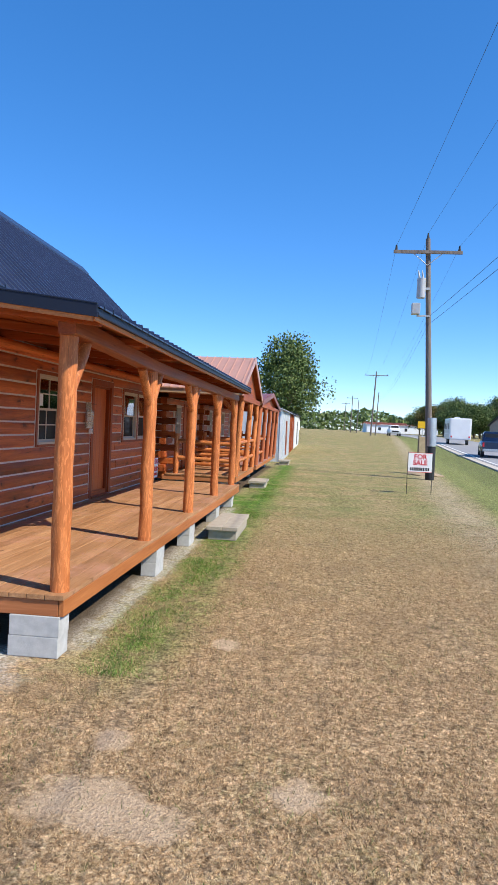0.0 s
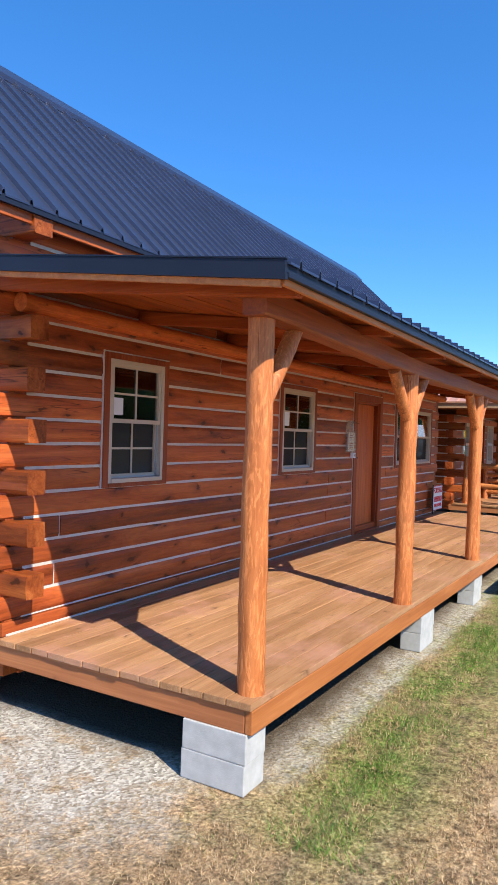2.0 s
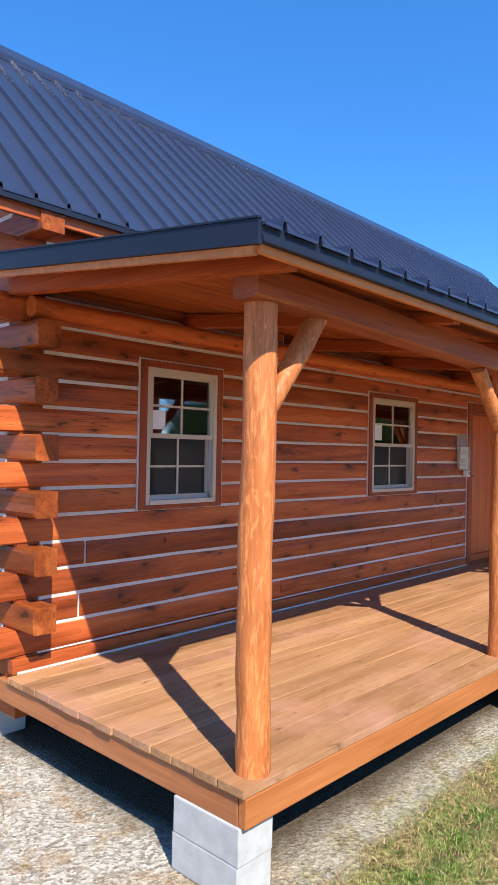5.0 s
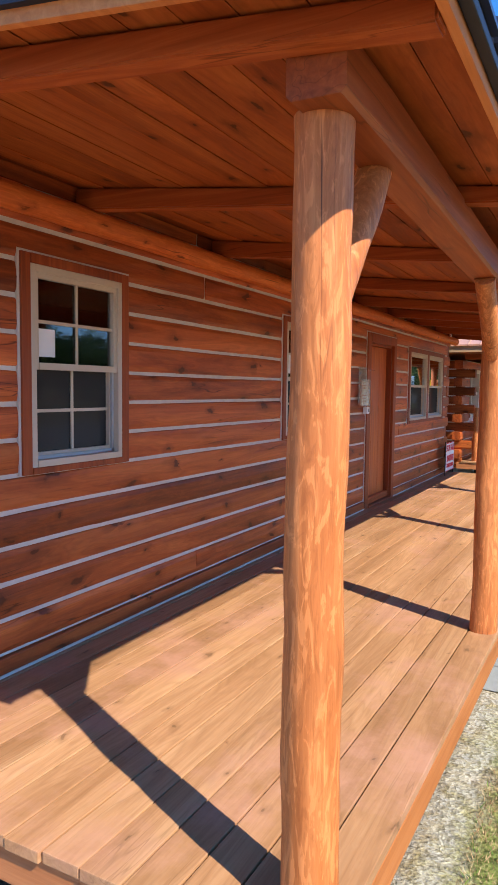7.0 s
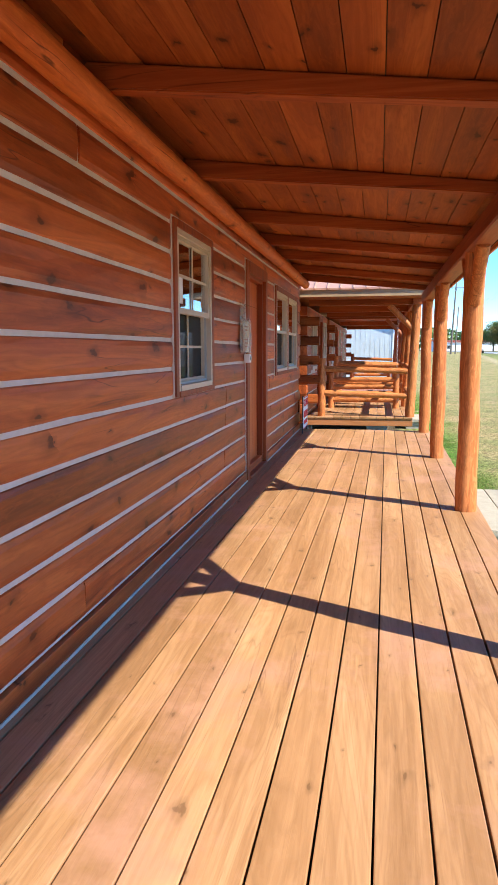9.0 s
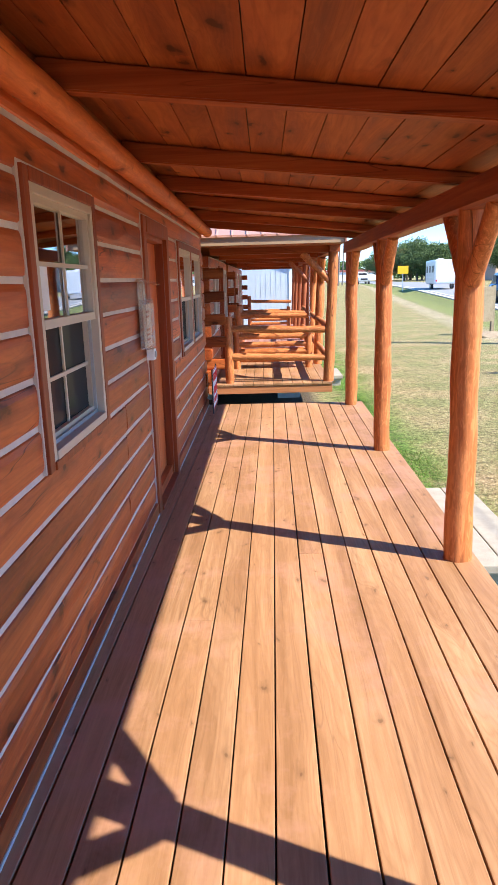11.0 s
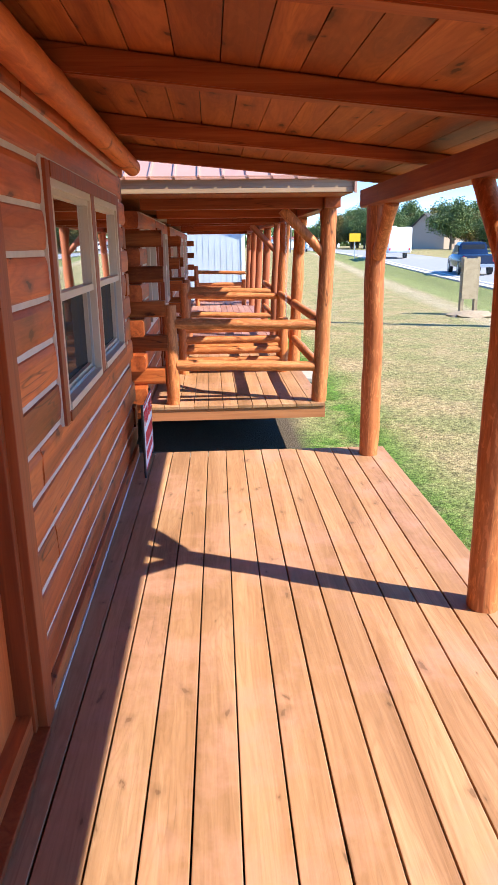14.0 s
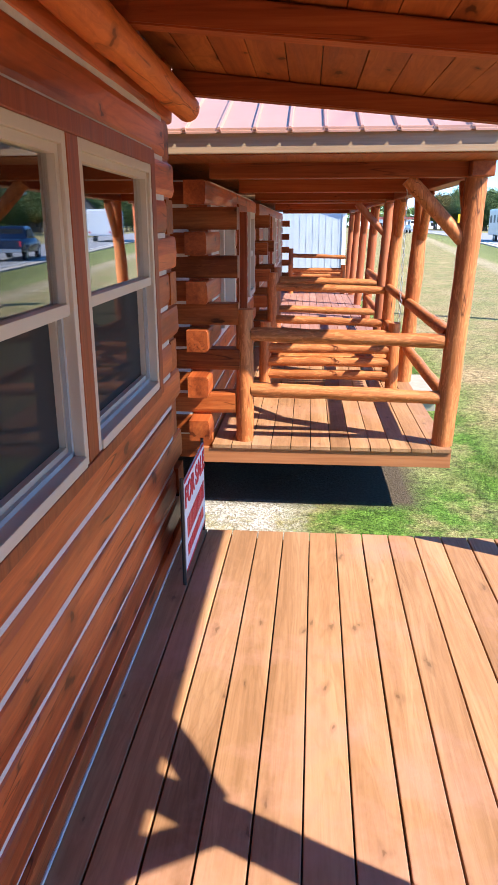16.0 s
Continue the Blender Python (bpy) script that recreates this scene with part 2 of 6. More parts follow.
RAWWOOD = wood("raw_board", (0.24, 0.185, 0.11), (0.32, 0.255, 0.16), (0.40, 0.33, 0.22), 1, 0.75, 0.4, 0.3, 0.12)
GREYWOOD = wood("pole_wood", (0.10, 0.085, 0.075), (0.17, 0.145, 0.13), (0.25, 0.22, 0.20), 2, 0.85, 0.15, 0.5, 0.1)
CHINK = plain("chinking", (0.60, 0.53, 0.48), 0.85, 0, 0.10, 9, 0.4, 0.2)
NAVY = plain("dark_blue_roof_metal", (0.050, 0.062, 0.108), 0.3, 0.45, 0.12, 1.5, 0.05)
NAVY_TRIM = plain("dark_blue_trim_metal", (0.012, 0.017, 0.034), 0.5, 0.0, 0.12, 1.5, 0.05, 0.25)
LEDGER = wood("ledger_stain", (0.38, 0.075, 0.018), (0.54, 0.13, 0.032), (0.68, 0.19, 0.045), 1, 0.45, 0.8, 0.3, 0.1, checks=0.8, mottle=0.2, flat=(1, 2), spec=0.12)
ORANGE_ROOF = plain("copper_roof_metal", (0.58, 0.31, 0.22), 0.38, 0.2, 0.08, 1.5, 0.05)
MAROON_ROOF = plain("maroon_roof_metal", (0.26, 0.075, 0.05), 0.4, 0.2, 0.08, 1.5, 0.05)
CONCRETE = plain("concrete", (0.46, 0.46, 0.45), 0.9, 0, 0.14, 11, 0.6, 0.25)
CONCRETE_PALE = plain("pale_concrete", (0.40, 0.355, 0.285), 0.9, 0, 0.12, 9, 0.6, 0.25)
VINYL = plain("almond_vinyl", (0.54, 0.455, 0.36), 0.42, 0, 0.05, 3, 0.05)
WHITE = plain("white_paint", (0.78, 0.80, 0.82), 0.5, 0, 0.05, 2, 0.1)
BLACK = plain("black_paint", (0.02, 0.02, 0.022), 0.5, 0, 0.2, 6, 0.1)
RED = plain("red_print", (0.62, 0.02, 0.035), 0.55, 0, 0.05, 6, 0.02)
STEEL = plain("galvanised_steel", (0.55, 0.56, 0.57), 0.42, 0.8, 0.15, 20, 0.1)
GREYMETAL = plain("grey_enamel", (0.42, 0.44, 0.46), 0.45, 0.2, 0.1, 6, 0.05)
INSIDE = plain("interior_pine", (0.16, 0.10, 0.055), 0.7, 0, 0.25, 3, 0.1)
GLASS = glass_material("window_glass", (0.72, 0.75, 0.74), 0.0, 1.52, 2.4)
SCREENED = glass_material("screened_glass", (0.40, 0.42, 0.42), 0.82, 1.7)


def clear_plastic():
    m, t, b, node = material("clear_plastic")
    t.nodes.remove(b)
    tr, df, gl = node("ShaderNodeBsdfTransparent"), node("ShaderNodeBsdfDiffuse"), node("ShaderNodeBsdfGlossy", Roughness=0.12)
    df.inputs[0].default_value = (0.75, 0.74, 0.70, 1)
    m1, m2 = node("ShaderNodeMixShader", Fac=0.2), node("ShaderNodeMixShader", Fac=0.08)
    for src, dst in ((tr.outputs[0], m1.inputs[1]), (df.outputs[0], m1.inputs[2]), (m1.outputs[0], m2.inputs[1]), (gl.outputs[0], m2.inputs[2]), (m2.outputs[0], t.nodes["Material Output"].inputs[0])):
        t.links.new(src, dst)
    return m


CLEAR = clear_plastic()


# ---- mesh helpers ----
def box(bm, x0, x1, y0, y1, z0, z1, bevel=0.0):
    v = [bm.verts.new((x, y, z)) for x in (x0, x1) for y in (y0, y1) for z in (z0, z1)]
    fs = [bm.faces.new([v[i] for i in q]) for q in ((0, 1, 3, 2), (4, 6, 7, 5), (0, 4, 5, 1), (2, 3, 7, 6), (0, 2, 6, 4), (1, 5, 7, 3))]
    if bevel:
        es = list({e for f in fs for e in f.edges})
        bmesh.ops.bevel(bm, geom=es, offset=bevel, segments=2, affect="EDGES", profile=0.6)
    return v


def boxed(x0, x1, y0, y1, z0, z1, bevel=0.0):
    bm = bmesh.new()
    box(bm, x0, x1, y0, y1, z0, z1, bevel)
    return bm


def finish(name, bm, mat, smooth=False, sharp=35):
    bmesh.ops.recalc_face_normals(bm, faces=bm.faces)
    me = bpy.data.meshes.new(name)
    bm.to_mesh(me)
    bm.free()
    for mt in (mat if isinstance(mat, (list, tuple)) else (mat,)):
        me.materials.append(mt)
    if smooth:
        me.polygons.foreach_set("use_smooth", [True] * len(me.polygons))
        me.set_sharp_from_angle(angle=radians(sharp))
    return me


def part(name, bm, mat, parent=None, label="", smooth=False, sharp=35):
    ob = new(name, finish(name, bm, mat, smooth, sharp))
    if parent is not None:
        ob.parent = parent
    return tagged(ob, label) if label else ob


def thing(name, label, category, group="", at=(0, 0, 0), kind=""):
    e = new(name)
    e.location = at
    return tagged(e, label, category, group, kind)


def tube(bm, a, b, r0, r1=None, n=14, rings=6, rough=0.0, seed=0, caps=True):
    """A round log or pipe from a to b with a slightly uneven surface."""
    r1 = r0 if r1 is None else r1
    a, b = Vector(a), Vector(b)
    d = (b - a).normalized()
    u = d.orthogonal().normalized()
    w = d.cross(u)
    rows = []
    for i in range(rings + 1):
        f = i / rings
        c, r = a.lerp(b, f), r0 + (r1 - r0) * f
        row = []
        for k in range(n):
            an = 2 * math.pi * k / n
            off = u * math.cos(an) + w * math.sin(an)
            p = c + off * r
            if rough:
                q = noise.noise(Vector((p.x * 7 + seed * 3.1, p.y * 7 + seed, p.z * 2.2 + seed * 1.7)))
                q += 0.5 * noise.noise(Vector((p.x * 19, p.y * 19 + seed * 2.0, p.z * 6)))
                p += off * q * rough
            row.append(bm.verts.new(p))
        rows.append(row)
    for i in range(rings):
        for k in range(n):
            bm.faces.new((rows[i][k], rows[i][(k + 1) % n], rows[i + 1][(k + 1) % n], rows[i + 1][k]))
    if caps:
        bm.faces.new(rows[0][::-1])
        bm.faces.new(rows[-1])
    return rows


def tubed(*a, **k):
    bm = bmesh.new()
    tube(bm, *a, **k)
    return bm


def hewn(bm, axis, a0, a1, face, back, z0, z1, seed=0, out=1, end_bevel=0.008):
    """A squared log with eased, slightly wavy edges. axis 'y': runs along y with its face at x=face; axis 'x': runs along x with its face at y=face."""
    n = max(2, int(abs(a1 - a0) / 0.22))
    h = z1 - z0
    prof = [(0.0, 0.0, 0), (0.55, 0.0, 0), (0.86, 0.06, 1), (1.0, 0.2, 1), (1.03, 0.5, 1), (1.0, 0.8, 1), (0.86, 0.94, 1), (0.55, 1.0, 0), (0.0, 1.0, 0)]
    rows = []
    dep = abs(face - back)
    lip = min(0.013, dep)
    for i in range(n + 1):
        f = i / n
        s = a0 + (a1 - a0) * f
        row = []
        for u, v, wav in prof:
            d = (dep - lip) + lip * (u - 0.55) / 0.45 if u > 0.5 else 0.0
            wob = 0.0
            if wav:
                wob = 0.006 * noise.noise(Vector((s * 2.3 + seed * 5.3, v * 4 + seed, seed * 1.3)))
            zz = z0 + h * v + (0.004 * noise.noise(Vector((s * 1.7, seed * 2.7, v * 9))) if wav else 0)
            p = back + out * (d + wob)
            row.append(bm.verts.new((p, s, zz) if axis == "y" else (s, p, zz)))
        rows.append(row)
    m = len(prof)
    for i in range(n):
        for k in range(m):
            bm.faces.new((rows[i][k], rows[i][(k + 1) % m], rows[i + 1][(k + 1) % m], rows[i + 1][k]))
    bm.faces.new(rows[0][::-1])
    bm.faces.new(rows[-1])


def text_part(name, text, size, mat, parent, m, align="CENTER", extrude=0.0015):
    cu = bpy.data.curves.new(name, "FONT")
    cu.offset = size * 0.028
    cu.body, cu.size, cu.extrude, cu.align_x, cu.align_y = text, size, extrude, align, "CENTER"
    tmp = bpy.data.objects.new(name, cu)
    scene.collection.objects.link(tmp)
    me = bpy.data.meshes.new_from_object(tmp.evaluated_get(bpy.context.evaluated_depsgraph_get()))
    bpy.data.objects.remove(tmp)
    me.materials.append(mat)
    ob = new(name, me)
    ob.parent = parent
    ob.matrix_local = m
    return ob


def ground_z(x, y):
    """The lot is level by the cabins and climbs gently towards the far end of the road."""
    f = min(1.0, max(0.0, (y - 25.0) / 105.0))
    return 0.95 * f * f * (3 - 2 * f)


def road_x(y):
    """The road's near edge: it runs away from the lot, then bends to follow it."""
    return 10.2 + 0.09 * (y - 41.0) if y < 85 else 14.16 + 0.09 * 40 * (1 - math.exp(-(y - 85) / 40.0)) * 0.6 + 0.02 * (y - 85)


# ---- ground, road ----
def spread_axis(lo, hi, near_lo, near_hi, step, grow):
    out, s, p = [], step, near_hi
    a = np.arange(near_lo, near_hi + 1e-6, step).tolist()
    while p < hi:
        s *= grow
        p += s
        out.append(min(p, hi))
    s, p, low = step, near_lo, []
    while p > lo:
        s *= grow
        p -= s
        low.append(max(p, lo))
    return low[::-1] + a + out


def ground_height(x, y):
    z = ground_z(x, y)
    # shallow ditch beside the road and a soft unevenness of the turf
    d = x - (road_x(y) - 2.2)
    z -= 0.22 * math.exp(-(d / 1.1) ** 2) if y > 5 else 0
    z += 0.012 * noise.noise(Vector((x * 0.9, y * 0.9, 0))) + 0.006 * noise.noise(Vector((x * 3.1, y * 3.1, 2)))
    if -9 < x < -1.0 and 3.5 < y < 60:
        z -= 0.012
    return z - 0.012


SOIL = ((-1.02, 2.84, 0.34, 0.25), (-0.72, 2.70, 0.27, 0.19), (-1.05, 3.45, 0.13, 0.13), (0.02, 3.06, 0.16, 0.17), (-0.65, 5.28, 0.12, 0.16))


def ground_material():
    m, t, b, node = material("dry_lawn")
    tc = node("ShaderNodeTexCoord")
    sep = node("ShaderNodeSeparateXYZ")
    t.links.new(tc.outputs["Object"], sep.inputs[0])

    def nz(scale, detail=5.0, rough=0.65, w=0.0):
        n = node("ShaderNodeTexNoise", Scale=scale, Detail=detail, Roughness=rough)
        if w:
            n.inputs["Distortion"].default_value = w
        t.links.new(tc.outputs["Object"], n.inputs["Vector"])
        return n.outputs[0]

    def calc(op, a, c=0.5, d=None):
        n = node("ShaderNodeMath")
        n.operation = op
        for i, v in enumerate((a, c, d)):
            if v is None:
                continue
            if hasattr(v, "is_linked"):
                t.links.new(v, n.inputs[i])
            else:
                n.inputs[i].default_value = v
        return n.outputs[0]

    def band(v, lo, hi, soft):
        up = node("ShaderNodeMapRange")
        t.links.new(v, up.inputs[0])
        up.inputs[1].default_value, up.inputs[2].default_value = lo - soft, lo + soft
        dn = node("ShaderNodeMapRange")
        t.links.new(v, dn.inputs[0])
        dn.inputs[1].default_value, dn.inputs[2].default_value, dn.inputs[3].default_value, dn.inputs[4].default_value = hi - soft, hi + soft, 1.0, 0.0
        return calc("MULTIPLY", up.outputs[0], dn.outputs[0])
    x, y = sep.outputs[0], sep.outputs[1]
    fine, patch, clump = nz(42, 6, 0.7), nz(0.55, 4), nz(6.5, 5, 0.7)
    dry = ramp(node, t, fine, [(0.28, (0.15, 0.085, 0.036)), (0.45, (0.41, 0.262, 0.14)), (0.58, (0.61, 0.43, 0.245)), (0.72, (0.78, 0.60, 0.39))]).outputs[0]
    grn = ramp(node, t, fine, [(0.3, (0.07, 0.10, 0.026)), (0.5, (0.19, 0.225, 0.07)), (0.7, (0.34, 0.37, 0.14))]).outputs[0]
    soil = ramp(node, t, fine, [(0.3, (0.50, 0.35, 0.22)), (0.7, (0.70, 0.52, 0.35))]).outputs[0]
    gf = ramp(node, t, calc("MULTIPLY_ADD", clump, 0.55, calc("MULTIPLY", patch, 0.5)), [(0.55, g3(0.0)), (0.72, g3(0.6))]).outputs[0]
    # greener further along the lot
    far = node("ShaderNodeMapRange")
    t.links.new(y, far.inputs[0])
    far.inputs[1].default_value, far.inputs[2].default_value, far.inputs[3].default_value, far.inputs[4].default_value = 4.5, 15.0, 0.0, 0.75
    gf = calc("MAXIMUM", gf, calc("MULTIPLY", far.outputs[0], ramp(node, t, nz(0.9, 5), [(0.35, g3(0.35)), (0.6, g3(1.0))]).outputs[0]))
    col = mixed(node, t, dry, grn, gf)
    # lush strip along the drip line of the porch, and beside the road
    strip = calc("MAXIMUM", calc("MULTIPLY", band(x, -1.75, -1.05, 0.28), band(y, 4.6, 32.0, 0.8)), calc("MULTIPLY", band(x, -3.15, -1.3, 0.15), band(y, 14.9, 17.2, 0.4)))
    strip = calc("MULTIPLY", strip, ramp(node, t, nz(2.2, 5), [(0.34, g3(0.25)), (0.52, g3(1.0))]).outputs[0])
    col = mixed(node, t, col, ramp(node, t, fine, [(0.3, (0.04, 0.09, 0.012)), (0.5, (0.115, 0.22, 0.03)), (0.72, (0.24, 0.38, 0.07))]).outputs[0], strip)
    rd = calc("SUBTRACT", x, calc("MULTIPLY", y, 0.09))
    col = mixed(node, t, col, grn, calc("MULTIPLY", band(rd, 2.6, 6.2, 0.4), 0.8))
    # worn track
    trk = calc("MULTIPLY", band(rd, 1.5, 2.5, 0.35), ramp(node, t, nz(1.4, 5), [(0.3, g3(0.25)), (0.6, g3(0.85))]).outputs[0])
    col = mixed(node, t, col, (0.47, 0.38, 0.25), trk)
    worn_ = ramp(node, t, nz(0.9, 6, 0.72), [(0.50, g3(0.0)), (0.62, g3(0.55))]).outputs[0]
    col = mixed(node, t, col, (0.33, 0.225, 0.135), calc("MULTIPLY", worn_, band(y, -30.0, 12.0, 2.0)))
    clod = ramp(node, t, nz(11, 6, 0.75), [(0.36, g3(0.45)), (0.5, g3(1.0)), (0.64, g3(1.3))]).outputs[0]
    col = mixed(node, t, col, clod, 1.0, "MULTIPLY")
    tuft = ramp(node, t, nz(34, 4, 0.7), [(0.36, g3(0.5)), (0.5, g3(1.0)), (0.64, g3(1.28))]).outputs[0]
    col = mixed(node, t, col, tuft, 1.0, "MULTIPLY")
    # bare soil patches
    edge = nz(5.0, 6, 0.7)
    for cx, cy, rx, ry in SOIL:
        dx, dy = calc("DIVIDE", calc("SUBTRACT", x, cx), rx), calc("DIVIDE", calc("SUBTRACT", y, cy), ry)
        rad = calc("ADD", calc("ADD", calc("MULTIPLY", dx, dx), calc("MULTIPLY", dy, dy)), calc("MULTIPLY_ADD", edge, 2.6, -1.3))
        col = mixed(node, t, col, soil, ramp(node, t, rad, [(0.4, g3(0.8)), (1.0, g3(0.0))]).outputs[0])
    # crushed stone around the foundations
    peb = node("ShaderNodeTexVoronoi", Scale=62.0)
    t.links.new(tc.outputs["Object"], peb.inputs["Vector"])
    stone = ramp(node, t, peb.outputs["Color"], [(0.2, (0.34, 0.30, 0.24)), (0.5, (0.60, 0.55, 0.47)), (0.85, (0.82, 0.78, 0.70))]).outputs[0]
    wob = calc("MULTIPLY_ADD", nz(1.6, 6, 0.7), 1.6, -0.8)
    near = calc("MULTIPLY", band(calc("ADD", x, wob), -12.0, -2.15, 0.25), band(calc("ADD", y, wob), 3.85, 5.6, 0.35))
    drip = calc("MULTIPLY", band(calc("MULTIPLY_ADD", wob, 0.25, x), -2.3, -1.71, 0.06), band(y, 4.9, 14.6, 0.2))
    house = calc("MULTIPLY", band(calc("MULTIPLY_ADD", wob, 0.5, x), -12.0, -3.1, 0.15), band(y, 5.0, 34.0, 0.5))
    gm = calc("MAXIMUM", calc("MAXIMUM", near, calc("MULTIPLY", drip, 0.6)), house)
    gm = calc("MULTIPLY", gm, ramp(node, t, nz(3.5, 6, 0.75), [(0.36, g3(0.1)), (0.5, g3(0.95))]).outputs[0])
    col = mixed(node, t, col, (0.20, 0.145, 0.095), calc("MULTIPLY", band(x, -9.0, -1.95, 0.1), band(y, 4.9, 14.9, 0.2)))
    col = mixed(node, t, col, stone, gm)
    # shade under the porch and cabins is put into a darkened soil colour
    cabin_shade = calc("MULTIPLY", band(x, -9.0, -2.1, 0.1), band(y, 16.55, 31.0, 0.1))
    # bare soil tones, taken darker to hold that shade
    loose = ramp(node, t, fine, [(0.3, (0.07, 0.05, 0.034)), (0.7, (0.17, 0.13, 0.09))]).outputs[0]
    col = mixed(node, t, col, loose, calc("MAXIMUM", cabin_shade, calc("MULTIPLY", band(calc("MULTIPLY_ADD", wob, 0.15, x), -9.0, -1.98, 0.1), band(calc("MULTIPLY_ADD", wob, 0.15, y), 4.78, 14.9, 0.12))))
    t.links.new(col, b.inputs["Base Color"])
    b.inputs["Roughness"].default_value = 0.95
    b.inputs["Specular IOR Level"].default_value = 0.15
    bp = node("ShaderNodeBump", Strength=0.9, Distance=0.03)
    t.links.new(calc("ADD", fine, calc("MULTIPLY", peb.outputs["Distance"], 0.35)), bp.inputs["Height"])
    t.links.new(bp.outputs[0], b.inputs["Normal"])
    return m


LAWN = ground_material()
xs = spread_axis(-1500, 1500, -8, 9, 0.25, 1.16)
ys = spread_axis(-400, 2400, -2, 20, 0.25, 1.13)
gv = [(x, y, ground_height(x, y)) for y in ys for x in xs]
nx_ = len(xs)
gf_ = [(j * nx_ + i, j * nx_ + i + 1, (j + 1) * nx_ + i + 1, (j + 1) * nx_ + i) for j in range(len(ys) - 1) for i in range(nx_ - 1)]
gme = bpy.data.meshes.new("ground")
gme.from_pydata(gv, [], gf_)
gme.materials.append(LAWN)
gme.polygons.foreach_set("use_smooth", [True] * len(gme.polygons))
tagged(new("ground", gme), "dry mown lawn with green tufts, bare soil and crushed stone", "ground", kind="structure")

# asphalt road with a pale shoulder, slightly above the turf
ASPHALT = plain("asphalt", (0.30, 0.30, 0.31), 0.9, 0, 0.10, 2.5, 0.4, 0.2)
SHOULDER = plain("road_shoulder", (0.52, 0.47, 0.40), 0.95, 0, 0.12, 4, 0.5, 0.2)
LINE = plain("road_line", (0.75, 0.73, 0.68), 0.8, 0, 0.06, 6, 0.1)


def strip_mesh(name, off0, off1, lift, mat, y0=-120.0, y1=900.0, step=8.0):
    bm = bmesh.new()
    prev = None
    y = y0
    while y <= y1:
        a = [bm.verts.new((road_x(y) + o, y, ground_z(0, y) + lz)) for o, lz in ((off0, lift - 0.25), (off0, lift), (off1, lift), (off1, lift - 0.25))]
        if prev:
            for k in range(3):
                bm.faces.new((prev[k], prev[k + 1], a[k + 1], a[k]))
        prev = a
        y += step
    return part(name, bm, mat)


tagged(strip_mesh("road", 0.0, 7.2, 0.05, ASPHALT), "grey asphalt two-lane country road", "road", kind="structure")
tagged(strip_mesh("road_shoulder", -0.55, -0.01, 0.035, SHOULDER), "pale gravel shoulder beside the road", "road", kind="structure")
tagged(strip_mesh("road_line", 0.22, 0.36, 0.056, LINE), "white painted edge line on the road", "road", kind="structure")


# ---- log cabin parts ----
PITCH = 0.1665
Z_DECK = 0.465
Z_LOG = 0.56
CORNER_OUT = 0.19


def cut_spans(a0, a1, z0, z1, openings, splits=()):
    """What is left of a course between a0 and a1 once openings (a, b, low, high) are cut out, split at butt joints."""
    spans = [(a0, a1)]
    for oa, ob_, lo, hi in openings:
        if hi <= z0 + 0.075 or lo >= z1 - 0.06:
            continue
        nxt = []
        for p, q in spans:
            if ob_ <= p or oa >= q:
                nxt.append((p, q))
                continue
            if oa > p:
                nxt.append((p, oa))
            if ob_ < q:
                nxt.append((ob_, q))
        spans = nxt
    out = []
    for p, q in spans:
        cuts = [s for s in splits if p + 0.15 < s < q - 0.15]
        pts = [p, *cuts, q]
        for i in range(len(pts) - 1):
            out.append((pts[i] + (0.009 if i else 0), pts[i + 1] - (0.009 if i < len(pts) - 2 else 0)))
    return out


def log_wall(wall, axis, a0, a1, face, courses, openings=(), splits=None, ext=(0, 1), out=1, mat=None, depth=0.15, limit=None, base=Z_LOG, seed=0, far_out=CORNER_OUT):
    """Logs of one wall as pieces under it. ext: which parity of course runs on past each end (near, far); None: neither."""
    for k in range(courses):
        z0, z1 = base + PITCH * k + 0.0065, base + PITCH * (k + 1) - 0.0065
        p, q = a0, a1
        if limit:
            p, q = limit(z0, z1)
            if q - p < 0.15:
                continue
        if ext[0] is not None:
            p -= CORNER_OUT + 0.03 * random.uniform(-1, 1) if k % 2 == ext[0] else -0.152
        if ext[1] is not None:
            q += far_out + 0.02 * random.uniform(-1, 1) if k % 2 == ext[1] else -0.152
        for s, e in cut_spans(p, q, z0, z1, openings, (splits or {}).get(k, ())):
            if e - s < 0.03:
                continue
            bm = bmesh.new()
            hewn(bm, axis, s, e, face, face - out * depth, z0, z1, seed=seed + k * 1.37 + s, out=out)
            part("log", bm, mat, wall)


def chink_slab(name, axis, a0, a1, face, courses, openings, out, parent, base=Z_LOG, limit=None, thick=0.11):
    """The light mortar body of a wall, set back behind the faces of its logs."""
    bm = bmesh.new()
    f, g = face - out * 0.009, face - out * (0.009 + thick)
    lo_, hi_ = min(f, g), max(f, g)
    zs = sorted({base, base + PITCH * courses, *(z for o in openings for z in o[2:]), *((base + PITCH * i for i in range(courses)) if limit else ())})
    zs = [z for z in zs if base - 1e-6 <= z <= base + PITCH * courses + 1e-6]
    for z0, z1 in zip(zs, zs[1:]):
        p, q = limit(z0, z1) if limit else (a0, a1)
        if q - p < 0.1:
            continue
        for s, e in cut_spans(p, q, z0 - 0.03, z1 + 0.03, [o for o in openings if o[2] < z1 - 1e-4 and o[3] > z0 + 1e-4]):
            if axis == "y":
                box(bm, lo_, hi_, s, e, z0, z1)
            else:
                box(bm, s, e, lo_, hi_, z0, z1)
    return part(name, bm, CHINK, parent)


